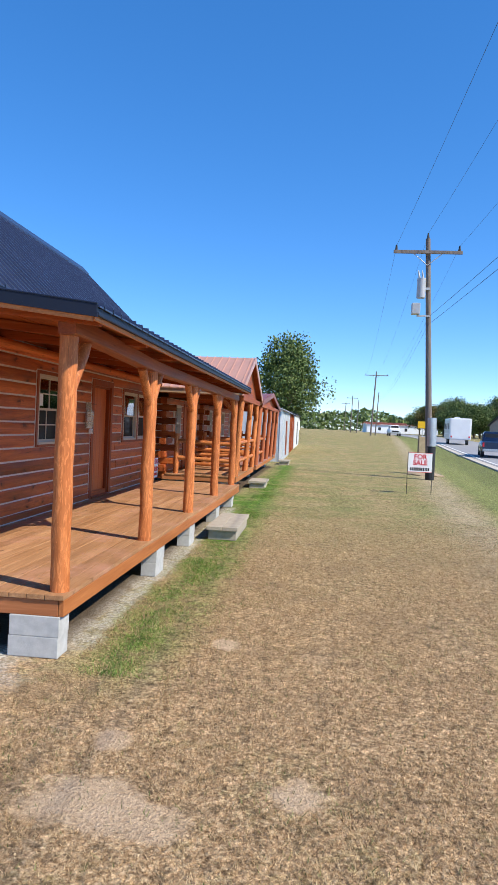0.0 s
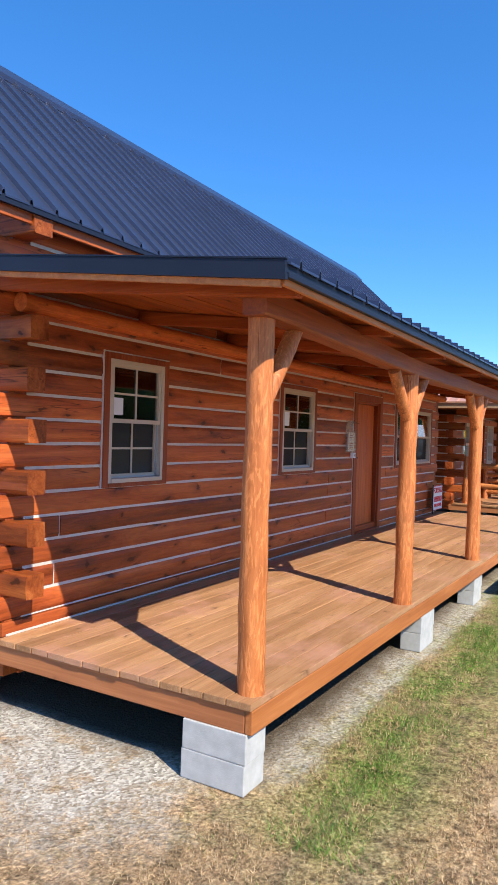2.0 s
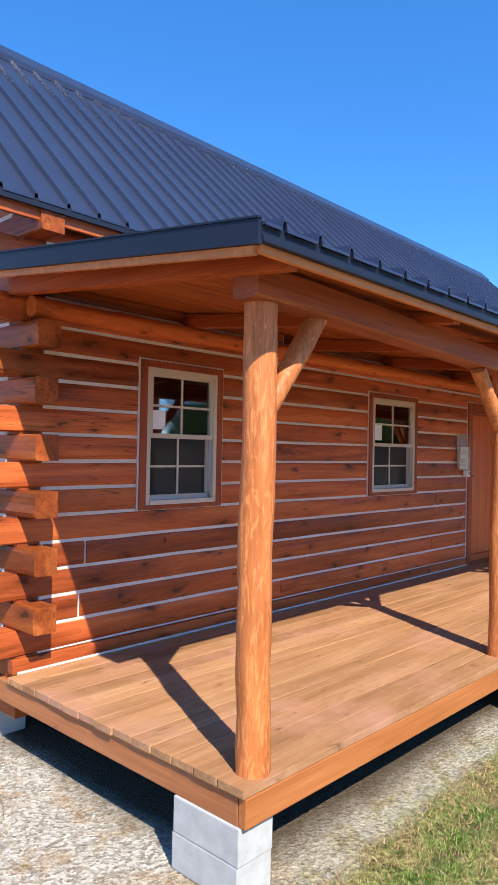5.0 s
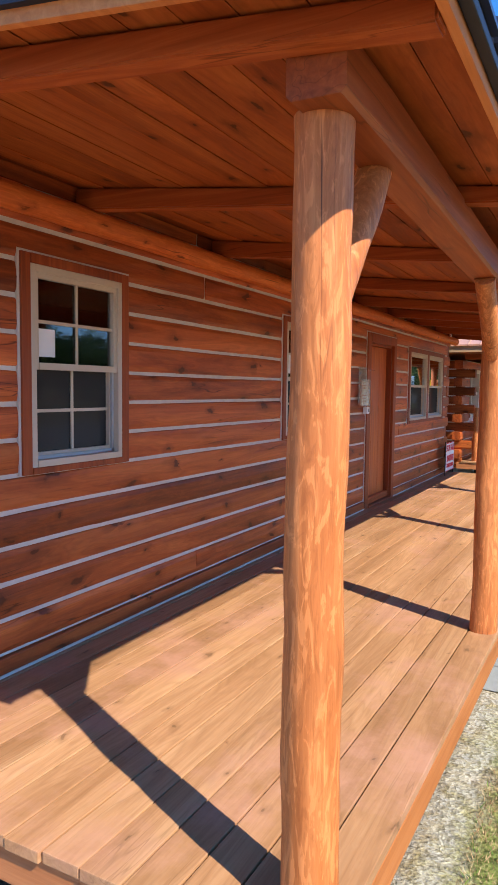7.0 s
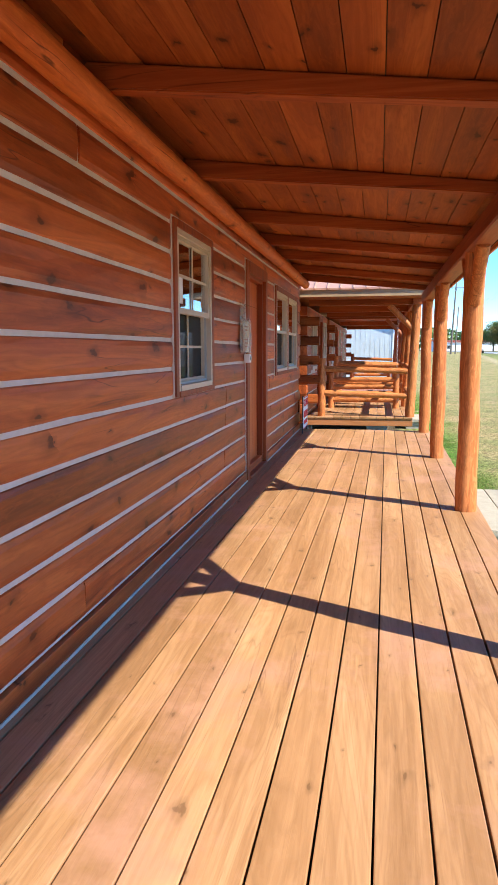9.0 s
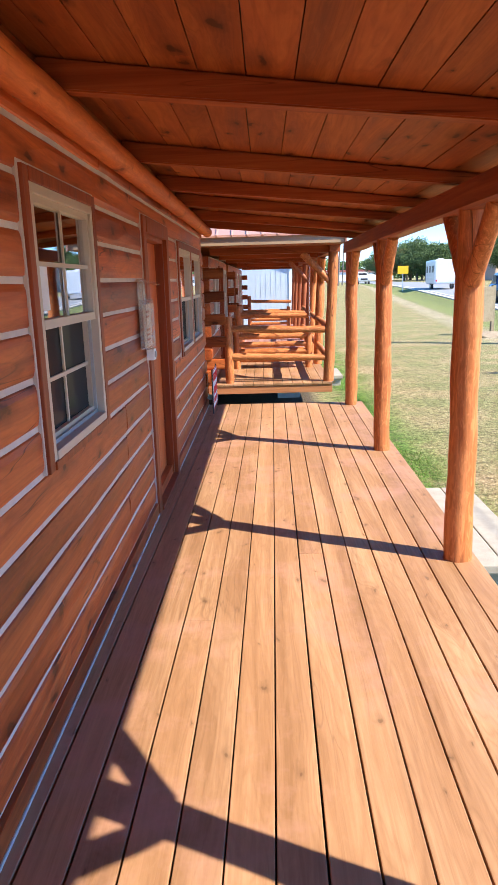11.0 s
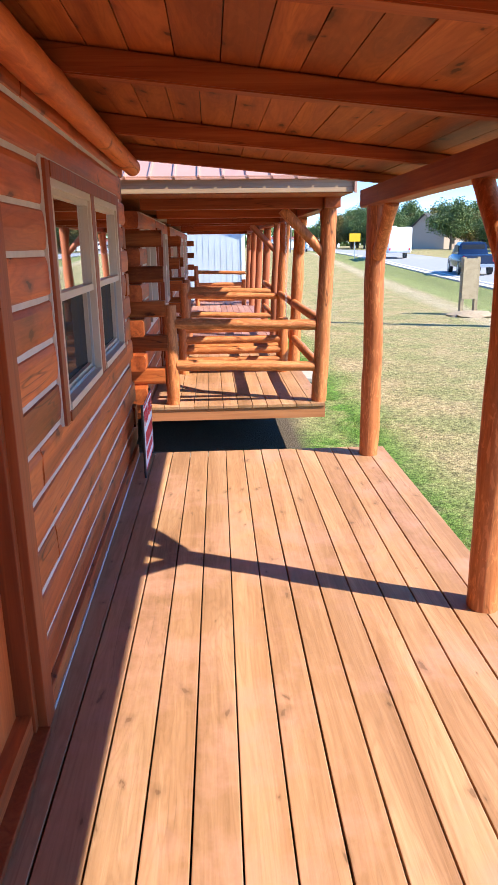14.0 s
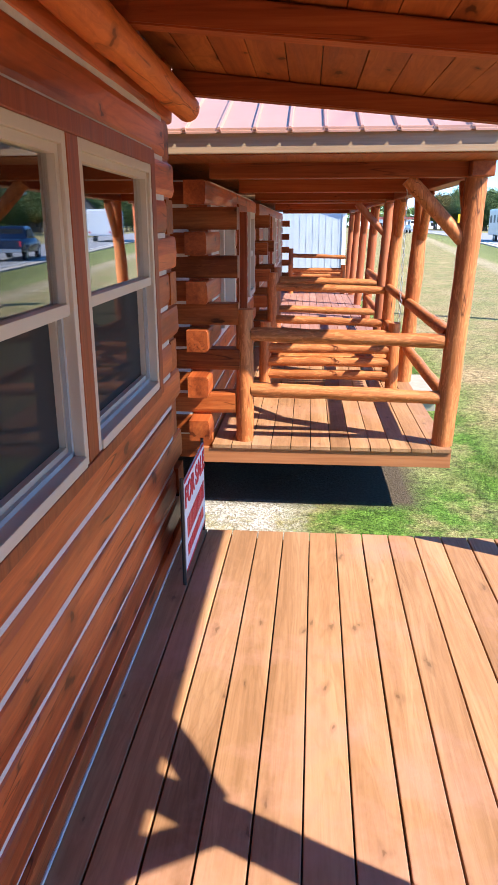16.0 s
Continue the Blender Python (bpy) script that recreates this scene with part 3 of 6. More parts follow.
def ribbed_sheet(bm, a0, a1, top, low, spacing=0.212, rib=0.036, thick=0.012, axis="y"):
    """Ribbed metal sheet. Runs from a0 to a1 along axis; top and low are (across, z) at its upper and lower edge."""
    n = max(1, round((a1 - a0) / spacing))
    st = (a1 - a0) / n
    prof = []
    for i in range(n):
        s = a0 + i * st
        prof += [(s, 0), (s + st * 0.43, 0), (s + st * 0.465, rib), (s + st * 0.535, rib), (s + st * 0.57, 0)]
    prof.append((a1, 0))

    def at(s, across, z):
        return (across, s, z) if axis == "y" else (s, across, z)
    rows = []
    for across, z in (top, low):
        rows.append([bm.verts.new(at(s, across, z + h)) for s, h in prof])
    under = [[bm.verts.new(at(s, across, z + h - thick)) for s, h in prof] for across, z in (top, low)]
    for i in range(len(prof) - 1):
        bm.faces.new((rows[0][i], rows[0][i + 1], rows[1][i + 1], rows[1][i]))
        bm.faces.new((under[0][i], under[1][i], under[1][i + 1], under[0][i + 1]))
        bm.faces.new((rows[1][i], rows[1][i + 1], under[1][i + 1], under[1][i]))
        bm.faces.new((rows[0][i], under[0][i], under[0][i + 1], rows[0][i + 1]))
    for e in (0, -1):
        bm.faces.new((rows[0][e], rows[1][e], under[1][e], under[0][e]))


def window_unit(name, y0, y1, z0, z1, face, parent_label, units=1, sticker=True, casing=0.058, grilles=True):
    """A single-hung window in a wall that faces +x: timber casing, vinyl frame, two sashes with grilles, glass."""
    w = thing(name, parent_label, "window", kind="structure", at=(face, y0, z0))
    o = Vector((face, y0, z0))

    def p(nm, bm, mat, par=w, label=""):
        bmesh.ops.translate(bm, verts=bm.verts, vec=-o)
        return part(nm, bm, mat, par, label)
    c = casing
    cas = bmesh.new()
    xo, xi = face + 0.018, face - 0.13
    box(cas, xi, xo, y0, y0 + c, z0, z1, 0.004)
    box(cas, xi, xo, y1 - c, y1, z0, z1, 0.004)
    box(cas, xi, xo + 0.004, y0 + c, y1 - c, z1 - c * 0.8, z1, 0.004)
    box(cas, xi, xo + 0.006, y0 + c, y1 - c, z0, z0 + c * 0.55, 0.004)
    p("casing", cas, TRIM, w, "red-brown stained timber casing")
    span = (y1 - y0 - 2 * c)
    gap = 0.10 if units > 1 else 0
    uw = (span - gap * (units - 1)) / units
    for u in range(units):
        a = y0 + c + u * (uw + gap)
        b_ = a + uw
        lo, hi = z0 + c * 0.55, z1 - c * 0.8
        if u:
            p("mullion", boxed(xi, xo, a - gap, a, lo, hi, 0.004), TRIM)
        fr = bmesh.new()
        t_ = 0.034
        x0_, x1_ = face - 0.10, face + 0.016
        box(fr, x0_, x1_, a, a + t_, lo, hi, 0.003)
        box(fr, x0_, x1_, b_ - t_, b_, lo, hi, 0.003)
        box(fr, x0_, x1_, a + t_, b_ - t_, hi - t_, hi, 0.003)
        box(fr, x0_, x1_ + 0.006, a + t_, b_ - t_, lo, lo + t_, 0.003)
        p("window_frame", fr, VINYL, w, "almond vinyl frame")
        mid = (lo + hi) / 2
        ia, ib = a + t_, b_ - t_
        for up in (1, 0):
            sz0, sz1 = (mid - 0.012, hi - t_) if up else (lo + t_, mid + 0.022)
            xs0, xs1 = (face - 0.026, face + 0.004) if up else (face - 0.06, face - 0.032)
            r = 0.025
            sa = bmesh.new()
            box(sa, xs0, xs1, ia, ia + r, sz0, sz1)
            box(sa, xs0, xs1, ib - r, ib, sz0, sz1)
            box(sa, xs0, xs1, ia + r, ib - r, sz1 - r, sz1)
            box(sa, xs0, xs1 + (0.004 if up else 0), ia + r, ib - r, sz0, sz0 + r * 1.3)
            sash = p("upper_sash" if up else "lower_sash", sa, VINYL)
            xm = (xs0 + xs1) / 2
            xg = xm
            if grilles:
                gr = bmesh.new()
                ym, zm = (ia + ib) / 2, (sz0 + sz1) / 2
                box(gr, xg - 0.004, xg + 0.004, ym - 0.008, ym + 0.008, sz0 + r, sz1 - r)
                box(gr, xg - 0.004, xg + 0.004, ia + r, ym - 0.008, zm - 0.008, zm + 0.008)
                box(gr, xg - 0.004, xg + 0.004, ym + 0.008, ib - r, zm - 0.008, zm + 0.008)
                p("grille", gr, VINYL, sash)
            pane = p("pane", boxed(xm - 0.010, xm - 0.007, ia + r, ib - r, sz0 + r * 1.3, sz1 - r), GLASS if up else SCREENED, sash, "dark reflecting glass")
            pane.visible_shadow = False
            if not up:
                # insect screen rail before the lower sash
                sr = bmesh.new()
                box(sr, face - 0.03, face - 0.018, ia, ia + 0.016, sz0, sz1 - 0.02)
                box(sr, face - 0.03, face - 0.018, ib - 0.016, ib, sz0, sz1 - 0.02)
                box(sr, face - 0.03, face - 0.018, ia, ib, sz0, sz0 + 0.016)
                p("screen_frame", sr, GREYMETAL, sash)
            if up and sticker:
                p("paper_sticker", boxed(xm - 0.0065, xm - 0.0055, ia + r + 0.015, ia + r + 0.015 + uw * 0.17, sz0 + r * 1.3 + 0.03, sz0 + r * 1.3 + 0.03 + uw * 0.2), WHITE, sash, "white paper sticker")
    return w


# ---- cabin with the long porch ----
FACE = -3.72
Y0, Y1 = 4.68, 14.95
N_CRS = 16
OPEN_1 = [(5.57, 6.36, 1.39, 2.43), (8.42, 9.37, 1.39, 2.42), (10.62, 11.75, 0.30, 2.46), (12.38, 14.50, 1.37, 2.40)]
SPLITS_1 = {1: (5.12, 9.75), 3: (5.16, 9.8), 2: (12.1,), 4: (9.82, 12.0), 0: (9.7, 7.1), 11: (7.2,), 12: (9.6, 12.2), 13: (7.1,)}
wall_front = chink_slab("wall_front", "y", Y0 + 0.16, Y1 - 0.16, FACE, N_CRS, OPEN_1, 1, None)
for yc in (Y0, Y1):
    s_ = 1 if yc == Y0 else -1
    part("corner_core", boxed(FACE - 0.148, FACE - 0.014, min(yc + s_ * 0.014, yc + s_ * 0.158), max(yc + s_ * 0.014, yc + s_ * 0.158), Z_LOG - 0.05, Z_LOG + PITCH * N_CRS), TRIM, wall_front)
tagged(wall_front, "red-brown stained hewn log wall with pale chinking", "log wall", kind="structure")
log_wall(wall_front, "y", Y0, Y1, FACE, N_CRS, OPEN_1, SPLITS_1, ext=(0, 0), mat=LOG, far_out=0.05)
part("sill_strip", boxed(FACE - 0.05, FACE + 0.012, Y0 - 0.01, OPEN_1[2][0], Z_DECK + 0.002, Z_LOG - 0.006, 0.006), LOG, wall_front)
part("sill_strip", boxed(FACE - 0.05, FACE + 0.012, OPEN_1[2][1], Y1 - 0.02, Z_DECK + 0.002, Z_LOG - 0.006, 0.006), LOG, wall_front)
part("caulk_bead", boxed(FACE + 0.0125, FACE + 0.017, Y0 + 0.02, OPEN_1[2][0] + 0.02, Z_DECK + 0.002, Z_DECK + 0.016), CHINK, wall_front)
part("caulk_bead", boxed(FACE + 0.0125, FACE + 0.017, OPEN_1[2][1] - 0.02, Y1 - 0.02, Z_DECK + 0.002, Z_DECK + 0.016), CHINK, wall_front)
# chinking edges of the openings
for oa, ob_, lo, hi in OPEN_1:
    for yy in ((oa - 0.014, oa), (ob_, ob_ + 0.014)):
        part("caulk_bead", boxed(FACE - 0.05, FACE + 0.005, yy[0], yy[1], max(lo, Z_LOG), hi + 0.012), CHINK, wall_front)
    part("caulk_bead", boxed(FACE - 0.05, FACE + 0.005, oa, ob_, hi, hi + 0.012), CHINK, wall_front)

EAVE_X, EAVE_Z, RIDGE_X, RIDGE_Z = -3.52, 3.25, -5.60, 5.225
SLOPE = (RIDGE_Z - EAVE_Z) / (EAVE_X - RIDGE_X)
BACK = 2 * RIDGE_X - FACE


def gable_limit(z0, z1):
    if z1 < EAVE_Z - 0.1:
        return BACK, FACE
    d = (z1 + 0.12 - EAVE_Z) / SLOPE
    return max(BACK, 2 * RIDGE_X - EAVE_X + d), min(FACE, EAVE_X - d)


def gable_wall(name, y, out, ext, seed):
    n = int((RIDGE_Z - Z_LOG) / PITCH)
    w = chink_slab(name, "x", BACK, FACE, y, n, (), out, None, limit=lambda p, q: (gable_limit(p, q)[0] + (0.16 if q < EAVE_Z else 0), gable_limit(p, q)[1] - (0.16 if q < EAVE_Z else 0)))
    tagged(w, "red-brown stained hewn log gable wall with pale chinking", "log wall", kind="structure")
    low = 16
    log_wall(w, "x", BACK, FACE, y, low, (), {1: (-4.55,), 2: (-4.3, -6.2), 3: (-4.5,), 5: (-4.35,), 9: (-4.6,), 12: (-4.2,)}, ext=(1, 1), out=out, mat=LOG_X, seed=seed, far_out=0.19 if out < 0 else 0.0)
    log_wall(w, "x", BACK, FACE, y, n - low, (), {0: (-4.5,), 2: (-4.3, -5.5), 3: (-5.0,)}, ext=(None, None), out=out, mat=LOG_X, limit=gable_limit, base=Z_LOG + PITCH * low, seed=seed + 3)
    return w


gable_wall("wall_gable_near", Y0, -1, 1, 11)
gable_wall("wall_gable_far", Y1, 1, 1, 23)
bk = boxed(BACK - 0.0, BACK + 0.14, Y0 + 0.16, Y1 - 0.16, Z_LOG, 3.05)
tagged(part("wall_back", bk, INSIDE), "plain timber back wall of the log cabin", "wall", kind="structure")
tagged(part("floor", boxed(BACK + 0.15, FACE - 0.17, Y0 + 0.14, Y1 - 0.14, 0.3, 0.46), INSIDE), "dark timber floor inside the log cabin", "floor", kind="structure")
# rim under the logs
rim = boxed(BACK, FACE - 0.005, Y0 + 0.02, Y0 + 0.16, 0.20, Z_LOG + 0.005, 0.006)
tagged(part("rim_beam", rim, LOG_X), "stained timber rim beam under the gable wall", "beam", kind="structure")
tagged(part("rim_beam", boxed(BACK, FACE - 0.005, Y1 - 0.16, Y1 - 0.02, 0.20, Z_LOG + 0.005, 0.006), LOG_X), "stained timber rim beam under the gable wall", "beam", kind="structure")
tagged(part("rim_beam", boxed(FACE - 0.16, FACE - 0.02, Y0 + 0.165, Y1 - 0.165, 0.18, Z_LOG + 0.005), LOG), "stained timber rim beam under the front wall", "beam", kind="structure")

# main roof
RY0, RY1 = 4.31, 15.12
roof = bmesh.new()
ribbed_sheet(roof, RY0, RY1, (RIDGE_X, RIDGE_Z), (EAVE_X + 0.03, EAVE_Z - 0.03))
ribbed_sheet(roof, RY0, RY1, (RIDGE_X, RIDGE_Z), (2 * RIDGE_X - EAVE_X - 0.03, EAVE_Z - 0.03))
roof_main = tagged(part("roof_main", roof, NAVY), "dark blue ribbed metal roof", "roof", kind="structure")
cap = bmesh.new()
for s in (1, -1):
    q = [(RIDGE_X, RIDGE_Z + 0.066), (RIDGE_X + s * 0.15, RIDGE_Z + 0.058 - 0.15 * SLOPE), (RIDGE_X + s * 0.15, RIDGE_Z + 0.004 - 0.15 * SLOPE), (RIDGE_X, RIDGE_Z + 0.03)]
    for ya, yb in ((RY0 - 0.01, RY1 + 0.01),):
        va, vb = [cap.verts.new((x, ya, z)) for x, z in q], [cap.verts.new((x, yb, z)) for x, z in q]
        for i in range(4):
            cap.faces.new((va[i], va[(i + 1) % 4], vb[(i + 1) % 4], vb[i]))
        cap.faces.new(va)
        cap.faces.new(vb)
part("ridge_cap", cap, NAVY, roof_main)


def sloped_board(ya, yb, x0, z0, x1, z1, drop, lift=0.0):
    bm = bmesh.new()
    v = [bm.verts.new((x, y, z + h)) for y in (ya, yb) for x, z in ((x0, z0), (x1, z1)) for h in (lift, lift - drop)]
    for q in ((0, 1, 3, 2), (4, 6, 7, 5), (0, 4, 5, 1), (2, 3, 7, 6), (0, 2, 6, 4), (1, 5, 7, 3)):
        bm.faces.new([v[i] for i in q])
    return bm


for s in (1, -1):
    ex = RIDGE_X + s * (EAVE_X + 0.03 - RIDGE_X)
    for ya, yb in ((RY0 - 0.015, RY0 + 0.004), (RY1 - 0.004, RY1 + 0.015)):
        part("rake_trim", sloped_board(ya, yb, RIDGE_X, RIDGE_Z, ex, EAVE_Z - 0.03, 0.125, 0.03), NAVY_TRIM, roof_main)
    part("roof_deck", sloped_board(RY0 + 0.01, RY1 - 0.01, RIDGE_X, RIDGE_Z, ex - s * 0.03, EAVE_Z, 0.06, -0.02), RAFTER, roof_main)
    part("eave_fascia", boxed(min(ex - s * 0.045, ex - s * 0.07), max(ex - s * 0.045, ex - s * 0.07), RY0 + 0.01, RY1 - 0.01, EAVE_Z - 0.135, EAVE_Z - 0.07, 0.004), LOG, roof_main)
    part("drip_edge", boxed(min(ex - s * 0.03, ex - s * 0.005), max(ex - s * 0.03, ex - s * 0.005), RY0 + 0.006, RY1 - 0.006, EAVE_Z - 0.075, EAVE_Z - 0.03), NAVY_TRIM, roof_main)

# porch roof
PR_X0, PR_X1 = -3.70, -1.575
PR_Y0, PR_Y1 = 4.40, 15.12
PR_K = 0.118


def soffit(x):
    return 2.585 + PR_K * (-1.87 - x)


pr = bmesh.new()
ribbed_sheet(pr, PR_Y0, PR_Y1, (PR_X0, soffit(PR_X0) + 0.062), (PR_X1 + 0.03, soffit(PR_X1 + 0.03) + 0.062))
porch_roof = tagged(part("roof_porch", pr, NAVY), "dark blue ribbed metal porch roof with orange fascia", "roof", kind="structure")
for ya, yb, xin in ((PR_Y0 - 0.018, PR_Y0 - 0.002, -3.76), (PR_Y1 + 0.002, PR_Y1 + 0.018, PR_X0)):
    part("rake_trim", sloped_board(ya, yb, xin, soffit(xin), PR_X1 + 0.012, soffit(PR_X1), 0.062, 0.068), NAVY_TRIM, porch_roof)
    part("trim_lip", sloped_board(ya - 0.008 if ya < 10 else ya, yb if ya < 10 else yb + 0.008, xin, soffit(xin), PR_X1 + 0.018, soffit(PR_X1), 0.028, 0.0045), NAVY_TRIM, porch_roof)
    part("trim_hem", sloped_board(ya - 0.005 if ya < 10 else ya, yb if ya < 10 else yb + 0.005, xin, soffit(xin), PR_X1 + 0.016, soffit(PR_X1), 0.008, 0.0765), NAVY_TRIM, porch_roof)
    yc = ya + 0.012 if ya < 10 else ya - 0.02
    part("rake_board", sloped_board(yc, yc + 0.022, xin + 0.02, soffit(xin + 0.02), PR_X1 - 0.02, soffit(PR_X1 - 0.02), 0.042, -0.012), FASCIA, porch_roof)
part("eave_trim", boxed(PR_X1 - 0.004, PR_X1 + 0.012, PR_Y0, PR_Y1, soffit(PR_X1) + 0.014, soffit(PR_X1) + 0.058), NAVY_TRIM, porch_roof)
part("trim_lip", boxed(PR_X1 - 0.004, PR_X1 + 0.024, PR_Y0, PR_Y1, soffit(PR_X1) - 0.012, soffit(PR_X1) + 0.0135, 0.004), NAVY_TRIM, porch_roof)
part("eave_fascia", boxed(PR_X1 - 0.028, PR_X1 - 0.005, PR_Y0 + 0.012, PR_Y1 - 0.012, soffit(PR_X1) - 0.042, soffit(PR_X1) - 0.002, 0.003), FASCIA, porch_roof)

RAFTER_Y = (4.62, 5.98, 7.30, 8.72, 10.17, 11.38, 12.44, 13.83, 15.02)
ceil = bmesh.new()
bays = [PR_Y0 + 0.02, 5.98, 8.72, 10.17, 11.38, 12.44, 13.83, PR_Y1 - 0.02]
rc = random.Random(40)
for ya, yb in zip(bays, bays[1:]):
    bx = PR_X1 - 0.03 + rc.uniform(0.0, 0.12)
    while bx > FACE + 0.01:
        w_ = rc.choice((0.142, 0.15, 0.165))
        x0_, x1_ = max(bx - w_, FACE + 0.005) + 0.002, min(bx, PR_X1 - 0.03) - 0.002
        if x1_ - x0_ > 0.01:
            dz = rc.uniform(0.0, 0.003)
            v = [ceil.verts.new((x, y, soffit(x) + h)) for x in (x0_, x1_) for y in (ya + 0.0015, yb - 0.0015) for h in (dz, 0.022)]
            for q in ((0, 1, 3, 2), (4, 6, 7, 5), (0, 4, 5, 1), (2, 3, 7, 6), (0, 2, 6, 4), (1, 5, 7, 3)):
                ceil.faces.new([v[i] for i in q])
        bx -= w_
tagged(part("ceiling", ceil, SOFFIT), "orange-brown stained board porch ceiling", "ceiling", kind="structure")
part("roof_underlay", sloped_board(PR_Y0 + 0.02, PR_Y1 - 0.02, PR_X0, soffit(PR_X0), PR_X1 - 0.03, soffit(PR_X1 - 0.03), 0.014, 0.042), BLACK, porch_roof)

for y in RAFTER_Y:
    ra = bmesh.new()
    v = [ra.verts.new((x, yy, soffit(x) + h)) for yy in (y - 0.04, y + 0.04) for x in (FACE + 0.01, PR_X1 - 0.03) for h in (-0.003, -0.105 if x < -3 else -0.06)]
    for q in ((0, 1, 3, 2), (4, 6, 7, 5), (0, 4, 5, 1), (2, 3, 7, 6), (0, 2, 6, 4), (1, 5, 7, 3)):
        ra.faces.new([v[j] for j in q])
    bmesh.ops.bevel(ra, geom=list(ra.edges), offset=0.006, segments=2, affect="EDGES")
    tagged(part("rafter", ra, RAFTER), "red-brown stained timber rafter under the porch ceiling", "rafter", "porch rafters", kind="structure")
ledger = tubed((FACE + 0.068, Y0 + 0.02, 2.64), (FACE + 0.068, Y1 + 0.10, 2.64), 0.06, n=18, rings=80, rough=0.006, seed=4)
tagged(part("ledger_log", ledger, LEDGER, smooth=True, sharp=60), "round orange-stained ledger log along the wall top", "log", kind="structure")
def beam_low(y):
    return 2.435 - 0.080 * min(1.0, max(0.0, (y - 4.9) / 2.3)) - 0.018 * max(0.0, (y - 7.2) / 7.8)


beam = bmesh.new()
prev = None
for i in range(31):
    y = 4.66 + (15.05 - 4.66) * i / 30
    e = 0.006 * noise.noise(Vector((3.0, y * 1.3, 0)))
    lo_ = beam_low(y)
    row = [beam.verts.new((x, y, z)) for x, z in ((-1.938, lo_ + e), (-1.822, lo_ + e), (-1.81, lo_ + 0.012), (-1.81, lo_ + 0.128), (-1.95, lo_ + 0.128), (-1.95 + e, lo_ + 0.012))]
    if prev:
        for k in range(6):
            beam.faces.new((prev[k], prev[(k + 1) % 6], row[(k + 1) % 6], row[k]))
    else:
        beam.faces.new(row)
    prev = row
beam.faces.new(prev[::-1])
tagged(part("porch_beam", beam, BEAM), "red-brown stained timber beam along the porch edge", "beam", kind="structure")

# posts with braces
POST_XY = ((-1.912, 4.79), (-1.872, 7.22), (-1.88, 9.80), (-1.888, 12.37), (-1.875, 14.78))


def porch_post(x, y, z0, z1, braces, seed, group, r=0.075, rise=0.36):
    p = thing("porch_post", "peeled orange-stained log post of the porch", "post", group, (x, y, z0))
    mp = POST
    part("post", tubed((0, 0, 0), (0.0, 0, z1 - z0), r, r * 0.95, n=20, rings=26, rough=0.011, seed=seed), mp, p, smooth=True, sharp=60)
    for s in braces:
        d = (0, s * 0.06, z1 - z0 - rise), (0, s * 0.40, z1 - z0 + 0.0)
        part("brace", tubed(*d, 0.046, 0.05, n=14, rings=7, rough=0.007, seed=seed + s), mp, p, smooth=True, sharp=60)
    return p


for i, (x, y) in enumerate(POST_XY):
    porch_post(x, y, Z_DECK, beam_low(y) + 0.01, (1,) if i == 0 else (-1,) if i == 4 else (-1, 1), 2.3 * i, "posts of the long porch", rise=0.45 if i == 0 else 0.36)

# porch deck
D_X0, D_X1, D_Y0, D_Y1 = FACE + 0.015, -1.766, 4.66, 14.96
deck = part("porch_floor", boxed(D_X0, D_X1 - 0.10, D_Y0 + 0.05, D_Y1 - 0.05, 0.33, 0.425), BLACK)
tagged(deck, "orange-tan stained board porch deck", "deck", kind="structure")
SKEW = 0.0105


def sheared(bm):
    """The boards run a hair askew to the wall."""
    for v in bm.verts:
        v.co.x += SKEW * (v.co.y - 9.8)
    return bm


n_b, bw, last_seam = 14, 0.1435, -1.918
for i in range(n_b):
    xa = last_seam - (n_b - 1 - i) * bw
    cut = (9.1, 9.9, 8.2)[i % 3] if i in (0, 3, 7) else None
    for ya, yb in (((D_Y0 - 0.02, cut - 0.001), (cut + 0.001, D_Y1 + 0.02)) if cut else ((D_Y0 - 0.02, D_Y1 + 0.02),)):
        e = 0.006 * random.uniform(-1, 1)
        gap = random.uniform(0.0022, 0.0042)
        right = (xa + bw if i < n_b - 1 else D_X1) - gap
        bm = sheared(boxed(xa + gap, right, ya + e * (ya < 5), yb, 0.427, Z_DECK + random.uniform(-0.001, 0.001), 0.0035))
        for v in bm.verts:
            v.co.x = max(v.co.x, D_X0 - 0.002 + 0.001 * (v.co.z > 0.44))
        part("deck_board", bm, DECK, deck)
part("skirt_board", sheared(boxed(D_X1 - 0.045, D_X1 - 0.003, D_Y0, D_Y1, 0.298, 0.4245, 0.006)), SKIRT, deck)
part("skirt_board", boxed(FACE - 0.20, D_X1 - 0.102, D_Y0, D_Y0 + 0.042, 0.298, 0.4245, 0.006), DECK_X, deck)
part("skirt_board", boxed(FACE, D_X1 + 0.006, D_Y1 - 0.042, D_Y1, 0.298, 0.4245, 0.006), DECK_X, deck)


def concrete_block(x0, x1, y0, y1, z0, z1, layers=2):
    b_ = thing("concrete_block", "grey concrete foundation block under the porch", "concrete block", "foundation blocks", ((x0 + x1) / 2, (y0 + y1) / 2, z0))
    h = (z1 - z0) / layers
    for i in range(layers):
        e = 0.006 * ((i * 7) % 3 - 1)
        bm = boxed(x0 - (x0 + x1) / 2 + e, x1 - (x0 + x1) / 2 + e, y0 - (y0 + y1) / 2, y1 - (y0 + y1) / 2, h * i + (0.001 if i else 0), h * (i + 1), 0.006)
        part("block", bm, CONCRETE, b_)


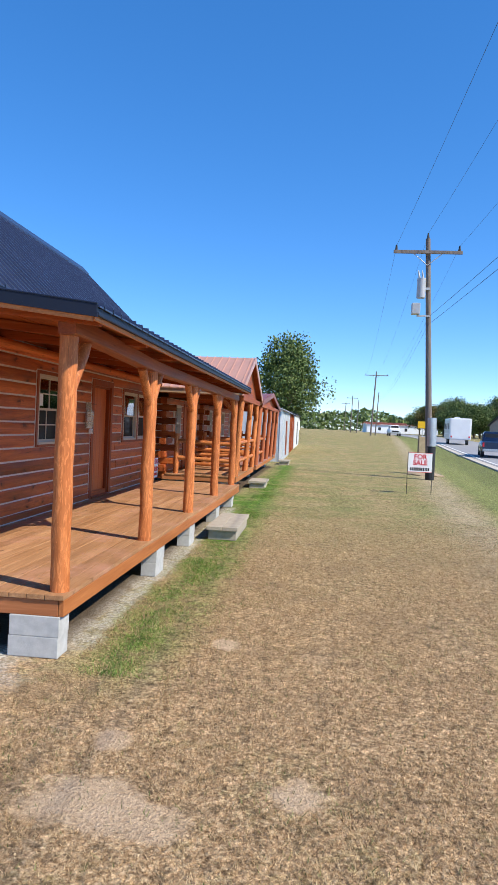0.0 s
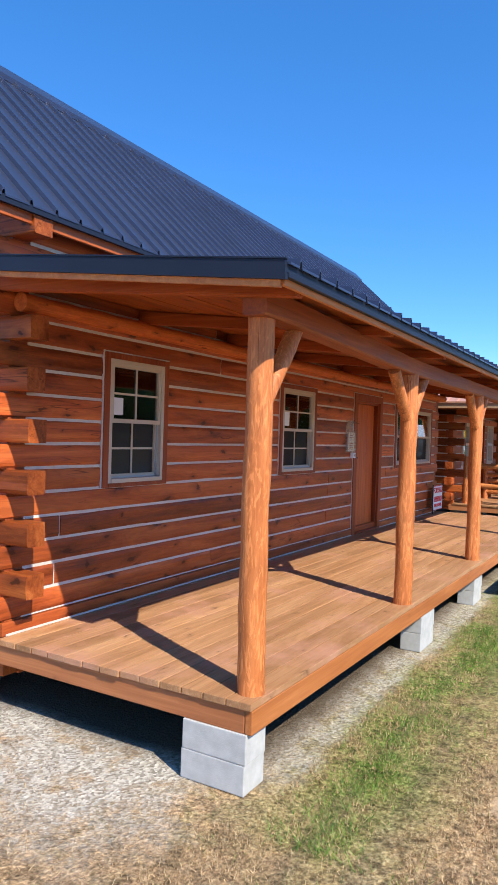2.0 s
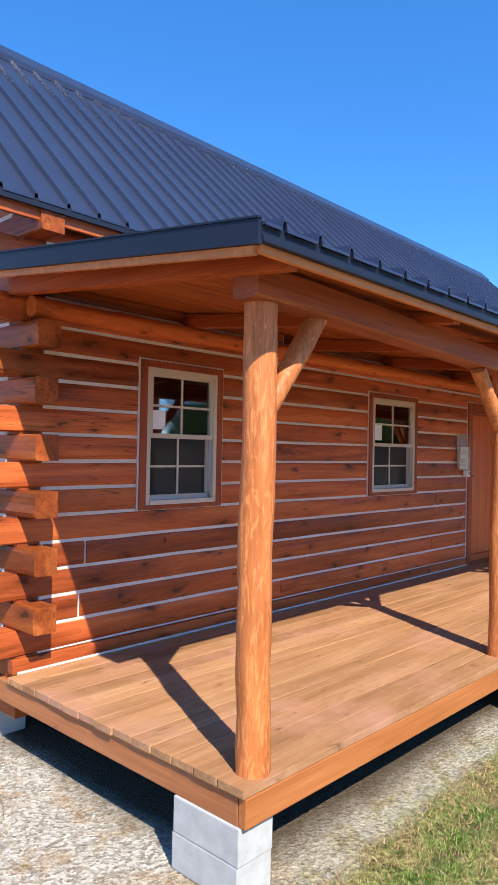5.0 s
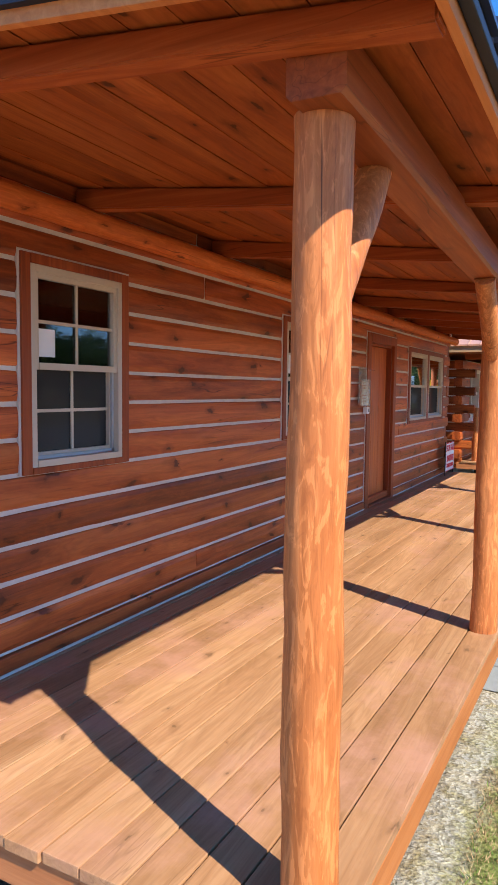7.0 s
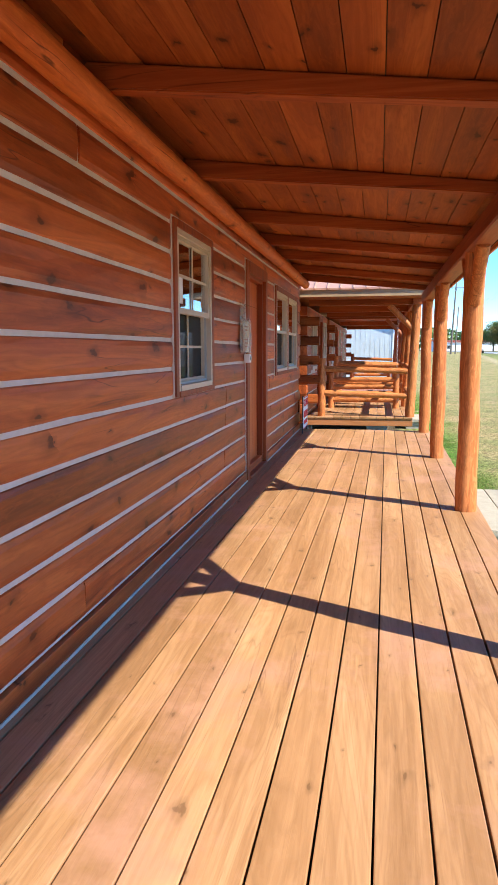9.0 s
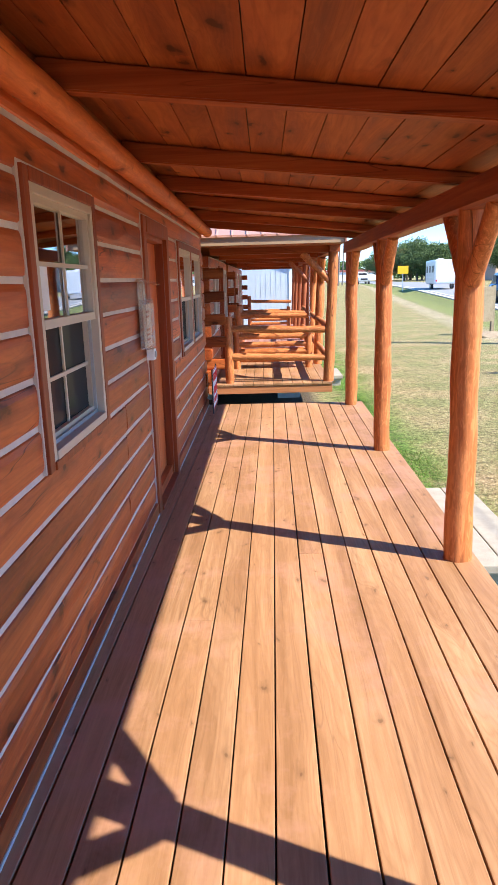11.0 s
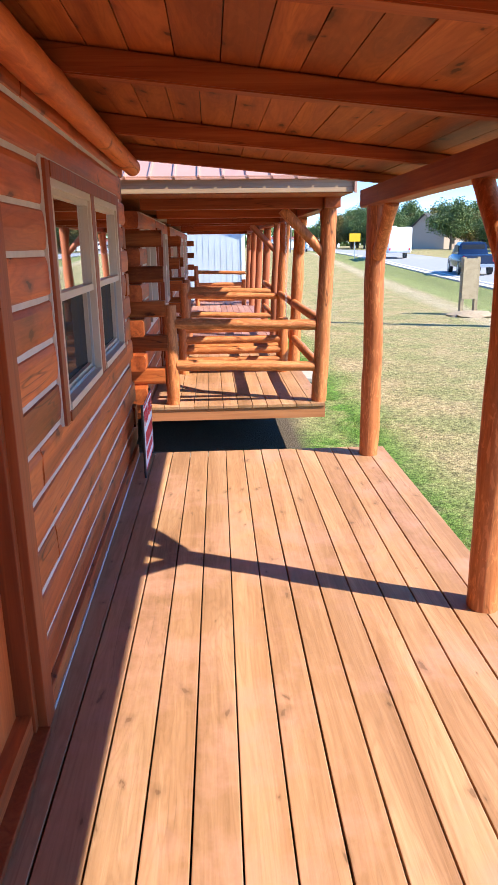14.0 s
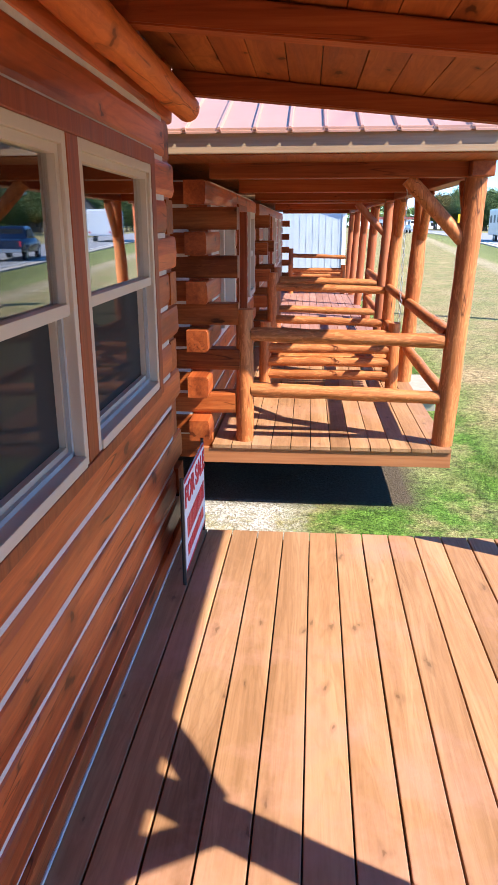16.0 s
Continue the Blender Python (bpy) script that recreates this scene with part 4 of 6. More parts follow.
for x0_, x1_, y0_, y1_ in ((-2.245, -1.85, 4.65, 4.86), (-1.98, -1.80, 7.55, 7.95), (-1.98, -1.80, 9.6, 10.0), (-1.98, -1.80, 12.2, 12.6), (-2.2, -1.82, 14.6, 14.9)):
    concrete_block(x0_, x1_, y0_, y1_, -0.02, 0.2975)
for x0_, y0_ in ((-4.45, 4.76), (-6.0, 4.76), (-4.0, 9.5), (-4.0, 14.4)):
    concrete_block(x0_, x0_ + 0.4, y0_, y0_ + 0.2, -0.02, 0.20 if y0_ < 5 or y0_ > 14 else 0.18, 1)

# step before the porch
step = thing("step_block", "pale concrete step laid before the porch", "step", "", (-1.42, 11.15, 0.0))
for xo in (-0.126, 0.126):
    part("slab", boxed(xo - 0.122, xo + 0.122, -0.86, 0.86, 0.135, 0.195, 0.008), CONCRETE_PALE, step)
part("base", boxed(-0.22, 0.22, -0.8, 0.8, -0.02, 0.133, 0.006), CONCRETE_PALE, step)

# windows and door
window_unit("window_1", 5.57, 6.36, 1.39, 2.43, FACE, "single-hung window with almond frame, timber casing and white sticker")
window_unit("window_2", 8.42, 9.37, 1.39, 2.42, FACE, "single-hung window with almond frame, timber casing and white sticker")
window_unit("window_3", 12.38, 14.50, 1.37, 2.40, FACE, "pair of single-hung windows reflecting the road", units=2, sticker=False, grilles=False, casing=0.075)
door = thing("door_1", "closed red-brown plank door in a timber casing", "door", kind="structure", at=(FACE, 10.62, Z_DECK))


def dp(nm, x0, x1, y0, y1, z0, z1, mat, bev=0.004, label="", par=None):
    return part(nm, boxed(x0, x1, y0 - 10.62, y1 - 10.62, z0 - Z_DECK, z1 - Z_DECK, bev), mat, par or door, label)


dp("casing", -0.14, 0.02, 10.62, 10.735, Z_DECK + 0.002, 2.46, TRIM)
dp("casing", -0.14, 0.02, 11.64, 11.75, Z_DECK + 0.002, 2.46, TRIM)
dp("casing", -0.14, 0.024, 10.735, 11.64, 2.36, 2.46, TRIM)
dp("jamb", -0.14, -0.01, 10.735, 10.77, Z_DECK + 0.03, 2.36, TRIM)
dp("jamb", -0.14, -0.01, 11.605, 11.64, Z_DECK + 0.03, 2.36, TRIM)
dp("jamb", -0.14, -0.01, 10.77, 11.605, 2.33, 2.36, TRIM)
dp("threshold", -0.14, 0.03, 10.735, 11.64, Z_DECK + 0.002, Z_DECK + 0.03, TRIM)
for a, b_ in ((10.773, 11.048), (11.051, 11.326), (11.329, 11.602)):
    dp("plank", -0.115, -0.07, a, b_, Z_DECK + 0.034, 2.326, DOOR, 0.003)
hd = dp("door_handle", -0.068, -0.058, 10.80, 10.85, 1.44, 1.66, BLACK, 0.003, "black steel handle")
dp("lever", -0.058, -0.03, 10.805, 10.90, 1.54, 1.56, BLACK, 0.004, "", hd)


# ---- cabin with the copper-coloured roof ----
def under(root, ob):
    """Hang a part that was built in world coordinates under a thing that stands elsewhere."""
    ob.parent = root
    ob.matrix_parent_inverse = Matrix.Translation(-root.location)
    return ob


EAVE_BOARD = wood("eave_board", (0.34, 0.21, 0.12), (0.44, 0.29, 0.17), (0.54, 0.38, 0.24), 0, 0.7, 0.4, 0.3, 0.12)


def small_cabin(label, yn, yf, face, edge, z_deck, roof_mat, posts, courses, openings, deck_mat, ridge_z, eave_z, post_mat, rail=True, over=0.65):
    """A small log cabin: porch on the road side under one gabled roof whose ridge runs across it."""
    c = thing("log_cabin", label, "cabin", at=((face - 4.4 + edge) / 2, (yn + yf) / 2, 0))
    base = z_deck + 0.05
    back = face - 4.4
    w = under(c, chink_slab("wall", "y", yn + 0.16, yf - 0.16, face, courses, openings, 1, None, base=base))
    log_wall(w, "y", yn, yf, face, courses, openings, {1: (yn + 0.9,), 4: (yf - 0.8,), 7: (yn + 2.5,)}, ext=(0, 0), mat=LOG, base=base, seed=yn)
    for y, out in ((yn, -1), (yf, 1)):
        g = under(c, chink_slab("wall", "x", back + 0.16, face - 0.16, y, courses, (), out, None, base=base))
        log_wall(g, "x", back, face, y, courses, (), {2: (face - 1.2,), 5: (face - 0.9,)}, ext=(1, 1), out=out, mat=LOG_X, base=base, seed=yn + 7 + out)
    for yc, s_ in ((yn, 1), (yf, -1)):
        under(c, part("corner_core", boxed(face - 0.148, face - 0.014, min(yc + s_ * 0.014, yc + s_ * 0.158), max(yc + s_ * 0.014, yc + s_ * 0.158), base, base + courses * PITCH), TRIM))
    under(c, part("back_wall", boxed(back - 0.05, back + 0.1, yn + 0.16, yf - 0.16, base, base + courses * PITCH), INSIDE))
    under(c, part("floor_frame", boxed(back, face - 0.01, yn + 0.02, yf - 0.02, z_deck - 0.14, base - 0.004), LOG_X))
    top = base + courses * PITCH
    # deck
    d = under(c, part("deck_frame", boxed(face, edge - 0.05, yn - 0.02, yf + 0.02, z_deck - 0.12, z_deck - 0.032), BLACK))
    nb = round((edge - face) / 0.146)
    bw_ = (edge - face) / nb
    for i in range(nb):
        part("deck_board", boxed(face + i * bw_ + 0.003, face + (i + 1) * bw_ - 0.003, yn - 0.08, yf + 0.06, z_deck - 0.03, z_deck, 0.003), deck_mat, d)
    part("skirt_board", boxed(face - 0.08, edge - 0.002, yn - 0.065, yn - 0.022, z_deck - 0.15, z_deck - 0.032, 0.004), DECK_X, d)
    part("skirt_board", boxed(face - 0.08, edge - 0.002, yf + 0.022, yf + 0.055, z_deck - 0.15, z_deck - 0.032, 0.004), DECK_X, d)
    part("skirt_board", boxed(edge - 0.048, edge - 0.004, yn - 0.02, yf + 0.02, z_deck - 0.15, z_deck - 0.032, 0.004), SKIRT, d)
    # openings
    for oa, ob_, lo, hi in openings:
        if lo < z_deck + 0.2:
            dr = under(c, part("door", boxed(face - 0.12, face - 0.06, oa + 0.07, ob_ - 0.07, z_deck + 0.02, hi - 0.06), DOOR))
            for a, b_ in ((oa, oa + 0.068), (ob_ - 0.068, ob_)):
                part("casing", boxed(face - 0.13, face + 0.02, a, b_, z_deck + 0.005, hi, 0.004), TRIM, dr)
            part("casing", boxed(face - 0.13, face + 0.02, oa + 0.07, ob_ - 0.07, hi - 0.058, hi, 0.004), TRIM, dr)
        else:
            fr = bmesh.new()
            box(fr, face - 0.1, face + 0.03, oa, oa + 0.07, lo, hi)
            box(fr, face - 0.1, face + 0.03, ob_ - 0.07, ob_, lo, hi)
            box(fr, face - 0.1, face + 0.03, oa + 0.07, ob_ - 0.07, hi - 0.07, hi)
            box(fr, face - 0.1, face + 0.03, oa + 0.07, ob_ - 0.07, lo, lo + 0.06)
            box(fr, face - 0.08, face + 0.01, oa + 0.07, ob_ - 0.07, (lo + hi) / 2 - 0.03, (lo + hi) / 2 + 0.03)
            win = under(c, part("window", fr, VINYL))
            pn = part("pane", boxed(face - 0.05, face - 0.045, oa + 0.07, ob_ - 0.07, lo + 0.06, hi - 0.07), GLASS, win)
            pn.visible_shadow = False
    # posts, beam, rails
    xb, xt = edge - 0.05, edge + 0.03
    for i, y in enumerate(posts):
        p = under(c, part("post", tubed((xb, y, z_deck), (xt, y, top + 0.005), 0.078, 0.072, n=16, rings=18, rough=0.012, seed=y), post_mat, smooth=True, sharp=60))
        for s in ((1,) if i == 0 else (-1,) if i == len(posts) - 1 else (1, -1)):
            part("brace", tubed((xt, y + s * 0.06, top - 0.42), (xt, y + s * 0.36, top - 0.01), 0.045, n=10, rings=5, rough=0.006, seed=y + s), post_mat, p, smooth=True, sharp=60)
        if i == 0:
            part("brace", tubed((xt - 0.06, y, top - 0.40), (xt - 0.46, y, top + 0.0), 0.05, n=10, rings=5, rough=0.006, seed=y + 3), post_mat, p, smooth=True, sharp=60)
    under(c, part("beam", boxed(xt - 0.075, xt + 0.075, yn - 0.12, yf + 0.12, top + 0.006, top + 0.14, 0.008), BEAM))
    for y in (yn + 0.02, (yn + yf) / 2, yf - 0.02):
        under(c, part("beam", boxed(face + 0.01, xt - 0.077, y - 0.06, y + 0.06, top + 0.006, top + 0.125, 0.008), RAFTER))
    if rail:
        for y in (posts[0], posts[-1] if yf - posts[-1] < 0.6 else yf - 0.1):
            q = under(c, part("newel", tubed((face + 0.24, y, z_deck), (face + 0.24, y, z_deck + 1.0), 0.068, 0.066, n=14, rings=8, rough=0.006, seed=y + 1), post_mat, smooth=True, sharp=60))
            for z in (0.80, 0.38):
                part("rail", tubed((face + 0.29, y, z_deck + z + 0.02), (xb - 0.05, y, z_deck + z - 0.02), 0.055, 0.05, n=14, rings=10, rough=0.009, seed=y + z), RAIL_X, q, smooth=True, sharp=60)
        for y0, y1 in zip(posts, posts[1:]):
            if y1 - y0 > 2.1 and y0 > posts[0]:
                continue
            for z in (0.82, 0.36):
                under(c, part("rail", tubed((xb, y0 + 0.06, z_deck + z), (xb, y1 - 0.06, z_deck + z), 0.05, n=12, rings=8, rough=0.008, seed=y0 + z), RAIL_Y, smooth=True, sharp=60))
    # roof, ridge across the porch
    ym = (yn + yf) / 2
    rx0, rx1 = back - 0.35, edge + 0.14
    ye0, ye1 = yn - over, yf + over
    r = bmesh.new()
    ribbed_sheet(r, rx0, rx1, (ym, ridge_z), (ye0, eave_z), rib=0.022, axis="x")
    ribbed_sheet(r, rx0, rx1, (ym, ridge_z), (ye1, eave_z), rib=0.022, axis="x")
    rf = under(c, part("roof", r, roof_mat))
    for ye, s in ((ye0, 1), (ye1, -1)):
        bm = bmesh.new()
        v = [bm.verts.new((x, y, z + h)) for x in (rx0 + 0.02, rx1 - 0.02) for y, z in ((ym, ridge_z), (ye + s * 0.07, eave_z + 0.028)) for h in (-0.016, -0.06)]
        for q in ((0, 1, 3, 2), (4, 6, 7, 5), (0, 4, 5, 1), (2, 3, 7, 6), (0, 2, 6, 4), (1, 5, 7, 3)):
            bm.faces.new([v[i] for i in q])
        part("roof_deck", bm, RAFTER, rf)
        part("fascia", boxed(rx0 + 0.02, rx1 - 0.02, min(ye + s * 0.03, ye + s * 0.052), max(ye + s * 0.03, ye + s * 0.052), eave_z - 0.12, eave_z - 0.002, 0.004), EAVE_BOARD, rf)
        part("drip_edge", boxed(rx0 + 0.01, rx1 - 0.02, min(ye + s * 0.006, ye + s * 0.028), max(ye + s * 0.006, ye + s * 0.028), eave_z - 0.006, eave_z + 0.019, 0.003), roof_mat, rf)
        part("soffit", boxed(rx0 + 0.02, rx1 - 0.02, min(ye + s * 0.055, yn - 0.03 if s > 0 else yf + 0.03), max(ye + s * 0.055, yn - 0.03 if s > 0 else yf + 0.03), eave_z - 0.125, eave_z - 0.105), BEAM, rf)
        bm = bmesh.new()
        v = [bm.verts.new((x, y, z + h)) for x in (rx1 - 0.018, rx1 + 0.006) for y, z in ((ym, ridge_z), (ye, eave_z)) for h in (0.03, -0.13)]
        for q in ((0, 1, 3, 2), (4, 6, 7, 5), (0, 4, 5, 1), (2, 3, 7, 6), (0, 2, 6, 4), (1, 5, 7, 3)):
            bm.faces.new([v[i] for i in q])
        part("rake_trim", bm, roof_mat, rf)
    for xg in (edge - 0.06, back + 0.02):
        gb = bmesh.new()
        va = [gb.verts.new((xg, y, z)) for y, z in ((ye0 + 0.2, eave_z - 0.1), (ye1 - 0.2, eave_z - 0.1), (ym, ridge_z - 0.07))]
        vb = [gb.verts.new((xg + 0.04, *p)) for p in ((ye0 + 0.2, eave_z - 0.1), (ye1 - 0.2, eave_z - 0.1), (ym, ridge_z - 0.07))]
        gb.faces.new(va)
        gb.faces.new(vb)
        for i in range(3):
            gb.faces.new((va[i], va[(i + 1) % 3], vb[(i + 1) % 3], vb[i]))
        under(c, part("gable_board", gb, BEAM))
    under(c, part("porch_ceiling", boxed(face - 4.2, edge - 0.065, yn - 0.02, yf + 0.02, top + 0.142, top + 0.16), SOFFIT))
    for x in (face - 0.3, edge - 0.6):
        for y in (yn + 1.9, yf - 0.4):
            under(c, part("foundation_block", boxed(x - 0.2, x + 0.2, y - 0.1, y + 0.1, ground_z(0, y) - 0.05, z_deck - 0.145, 0.005), CONCRETE))
    return c


def log_bench(x0, x1, y, z, group, high=0.68):
    b_ = thing("log_bench", "round-log bench with slatted back on the porch", "bench", group, ((x0 + x1) / 2, y, z))
    h = (x1 - x0) / 2
    for x in (-h, h):
        part("leg", tubed((x, 0, 0), (x, 0, high), 0.062, 0.058, n=14, rings=8, rough=0.006, seed=x), POST, b_, smooth=True, sharp=60)
        part("leg", tubed((x, 0.46, 0), (x, 0.46, 0.52), 0.05, n=12, rings=5, rough=0.006, seed=x + 1), POST, b_, smooth=True, sharp=60)
        part("arm", tubed((x, 0.02, 0.55), (x, 0.52, 0.54), 0.04, n=12, rings=5, rough=0.005, seed=x + 2), RAIL_Y, b_, smooth=True, sharp=60)
    for z_ in (0.16, 0.29, 0.42, 0.56):
        part("back_slat", tubed((-h + 0.03, 0, z_), (h - 0.03, 0, z_), 0.048, n=12, rings=8, rough=0.006, seed=z_ + x0), RAIL_X, b_, smooth=True, sharp=60)
    for yy in (0.12, 0.22, 0.32, 0.42):
        part("seat_slat", tubed((-h + 0.03, yy, 0.27), (h - 0.03, yy, 0.27), 0.042, n=10, rings=6, rough=0.005, seed=yy), RAIL_X, b_, smooth=True, sharp=60)
    return b_


DECK_ROSE = wood("deck_stain_rose", (0.30, 0.13, 0.10), (0.40, 0.20, 0.16), (0.50, 0.28, 0.23), 1, 0.6, 0.3, 0.3, 0.14)
POST_RED = wood("post_stain_red", (0.28, 0.075, 0.028), (0.40, 0.115, 0.045), (0.50, 0.17, 0.07), 2, 0.5, 0.5, 0.5, 0.12, checks=0.6)
small_cabin("small log cabin with copper-coloured ribbed metal roof and railed porch", 16.46, 20.72, -3.75, -1.96, 0.52, ORANGE_ROOF, (16.52, 18.75, 20.62), 11,
            [(17.05, 17.95, 1.30, 2.25), (18.4, 19.35, 0.4, 2.3), (19.65, 20.35, 1.30, 2.25)], DECK, 3.66, 2.63, POST)
small_cabin("long log cabin with maroon metal roof and rose-stained porch deck", 21.75, 30.6, -3.75, -1.95, 0.52, MAROON_ROOF, (21.82, 24.0, 26.2, 28.4, 30.5), 11,
            [(22.4, 23.3, 1.30, 2.25), (23.9, 24.9, 0.4, 2.3), (25.6, 26.4, 1.3, 2.25), (27.8, 28.7, 1.30, 2.25)], DECK_ROSE, 3.05, 2.58, POST_RED, over=0.35)
log_bench(-3.46, -2.2, 18.25, 0.52, "log benches")
log_bench(-3.46, -2.2, 28.6, 0.52, "log benches")

# chain that hangs from the porch beam
chain = thing("hanging_chain", "galvanised swing chain hanging from the porch beam", "chain", "", (-2.20, 17.95, 1.25))
for i in range(29):
    bm = bmesh.new()
    n = 8
    rows = []
    for a in range(n):
        an = 2 * math.pi * a / n
        cx, cz = 0.011 * math.cos(an), 0.021 * math.sin(an)
        row = []
        for b_ in range(5):
            bn = 2 * math.pi * b_ / 5
            rad = 1 + 0.28 * math.cos(bn)
            row.append(bm.verts.new((cx * rad, 0.004 * math.sin(bn), cz * (1 + 0.16 * math.cos(bn)) + 0.02)))
        rows.append(row)
    for a in range(n):
        for b_ in range(5):
            bm.faces.new((rows[a][b_], rows[(a + 1) % n][b_], rows[(a + 1) % n][(b_ + 1) % 5], rows[a][(b_ + 1) % 5]))
    ln = part("link", bm, STEEL, chain)
    ln.location.z = i * 0.0408
    ln.rotation_euler.z = (i % 2) * math.pi / 2

# pale steps before the two cabins
for y, x in ((20.1, -1.72), (32.6, -1.6)):
    st = thing("step_block", "pale concrete step laid on the grass before a porch", "step", "porch steps", (x, y, ground_z(0, y)))
    part("slab", boxed(-0.26, 0.26, -0.6, 0.6, 0.12, 0.185, 0.008), CONCRETE_PALE, st)
    part("base", boxed(-0.22, 0.22, -0.55, 0.55, -0.03, 0.119, 0.006), CONCRETE_PALE, st)


# ---- white storage sheds ----
def shed(x0, x1, y0, y1, h, label, wall_mat, roof_mat, roof_h=0.7):
    s = thing("storage_shed", label, "shed", "storage sheds", ((x0 + x1) / 2, (y0 + y1) / 2, ground_z(0, y0)))
    gz = ground_z(0, y0)

    def under_part(bm, wall_):
        part("batten", bm, wall_mat, wall_)

    for nm, args in (("wall", (x0, x1, y0, y0 + 0.08)), ("wall", (x0, x1, y1 - 0.08, y1)), ("wall", (x1 - 0.08, x1, y0 + 0.082, y1 - 0.082)), ("wall", (x0, x0 + 0.08, y0 + 0.082, y1 - 0.082))):
        bm = bmesh.new()
        a0_, a1_, b0_, b1_ = args
        box(bm, a0_, a1_, b0_, b1_, gz - 0.02, gz + h)
        wl = under(s, part(nm, bm, wall_mat))
        # board-and-batten strips
        if b1_ - b0_ < 0.2:
            n, yy = int((a1_ - a0_) / 0.2), (b0_ - 0.007, b0_ - 0.001) if b0_ == y0 else (b1_ + 0.001, b1_ + 0.012)
            for i in range(n + 1):
                xv = a0_ + (a1_ - a0_) * i / n
                under_part(boxed(xv - 0.018, xv + 0.018, yy[0], yy[1], gz, gz + h), wl)
        else:
            n, xx = int((b1_ - b0_) / 0.4), (a1_ + 0.001, a1_ + 0.012) if a1_ == x1 else (a0_ - 0.012, a0_ - 0.001)
            for i in range(n + 1):
                yv = b0_ + (b1_ - b0_) * i / n
                under_part(boxed(xx[0], xx[1], yv - 0.02, yv + 0.02, gz, gz + h), wl)
    xm = (x0 + x1) / 2
    r = bmesh.new()
    ribbed_sheet(r, y0 - 0.15, y1 + 0.15, (xm, gz + h + roof_h), (x1 + 0.15, gz + h - 0.02))
    ribbed_sheet(r, y0 - 0.15, y1 + 0.15, (xm, gz + h + roof_h), (x0 - 0.15, gz + h - 0.02))
    rf = under(s, part("roof", r, roof_mat))
    g = bmesh.new()
    for yy in (y0 + 0.01, y1 - 0.05):
        pts = ((x0, gz + h + 0.001), (x1, gz + h + 0.001), (xm, gz + h + roof_h - 0.06))
        va, vb = [g.verts.new((x, yy, z)) for x, z in pts], [g.verts.new((x, yy + 0.04, z)) for x, z in pts]
        g.faces.new(va)
        g.faces.new(vb)
        for i in range(3):
            g.faces.new((va[i], va[(i + 1) % 3], vb[(i + 1) % 3], vb[i]))
    part("gable", g, wall_mat, rf)
    for xx in (x0 - 0.005, x1 - 0.115):
        under(s, part("corner_trim", boxed(xx, xx + 0.12, y0 - 0.03, y0 - 0.013, gz, gz + h), WHITE))
    dr = under(s, part("door", boxed(x1 + 0.013, x1 + 0.04, (y0 + y1) / 2 - 0.5, (y0 + y1) / 2 + 0.5, gz + 0.2, gz + 2.1), BLACK if wall_mat is WHITE else TRIM))
    return s


PALE_BLUE = plain("pale_grey_siding", (0.50, 0.54, 0.58), 0.55, 0, 0.06, 2, 0.1)
shed(-6.2, -1.88, 34.4, 42.5, 2.62, "white board-and-batten storage shed with grey metal roof", PALE_BLUE, GREYMETAL)
shed(-6.0, -1.95, 44.0, 51.0, 2.55, "dark barn-style storage shed with dark roof", BEAM, BLACK)
shed(-6.0, -1.9, 52.0, 62.0, 2.6, "white storage shed with blue metal roof", WHITE, NAVY)


# ---- signs ----
def stake_sign(at, turn, w, h, low, lines, label, ink):
    s = thing("sale_sign", label, "sign", "sale signs", at)
    s.rotation_euler = (0, 0, radians(turn))
    pn = part("panel", boxed(-w / 2, w / 2, -0.004, 0.004, low, low + h, 0.001), WHITE, s, "white plastic panel with red print")
    for x in (-w / 2 - 0.012, w / 2 + 0.012):
        part("leg", tubed((x, 0.006, -0.02), (x, 0.006, low + h + 0.02), 0.009, n=8, rings=2), BLACK, s)
    for z0_, z1_ in ((low, low + 0.012), (low + h - 0.012, low + h)):
        part("border", boxed(-w / 2, w / 2, -0.0062, -0.0045, z0_, z1_), RED, pn)
    for z, sz, tx in lines:
        if tx:
            text_part("lettering", tx, sz, RED, pn, pose(0, -0.0065, low + h * z, 90, 0, 0))
        else:
            bm = bmesh.new()
            x = -w * 0.42
            rr = random.Random(int(z * 100))
            while x < w * 0.4:
                l = rr.uniform(0.025, 0.05) * w / 0.6
                box(bm, x, x + l, -0.0062, -0.0048, low + h * z - sz / 2, low + h * z + sz / 2)
                x += l + 0.012
            part("small_print", bm, ink, pn)
    return s


stake_sign((3.02, 20.3, 0.0), 4, 0.70, 0.58, 0.64, ((0.78, 0.20, "FOR"), (0.48, 0.20, "SALE"), (0.16, 0.09, "")), "white sale sign with red letters on two stakes in the lawn", BLACK)
stake_sign((-3.60, 14.66, Z_DECK), 90, 0.60, 0.46, 0.06, ((0.80, 0.14, "FOR SALE"), (0.45, 0.10, ""), (0.2, 0.06, "")), "white and red sale sign standing by the log wall", RED)

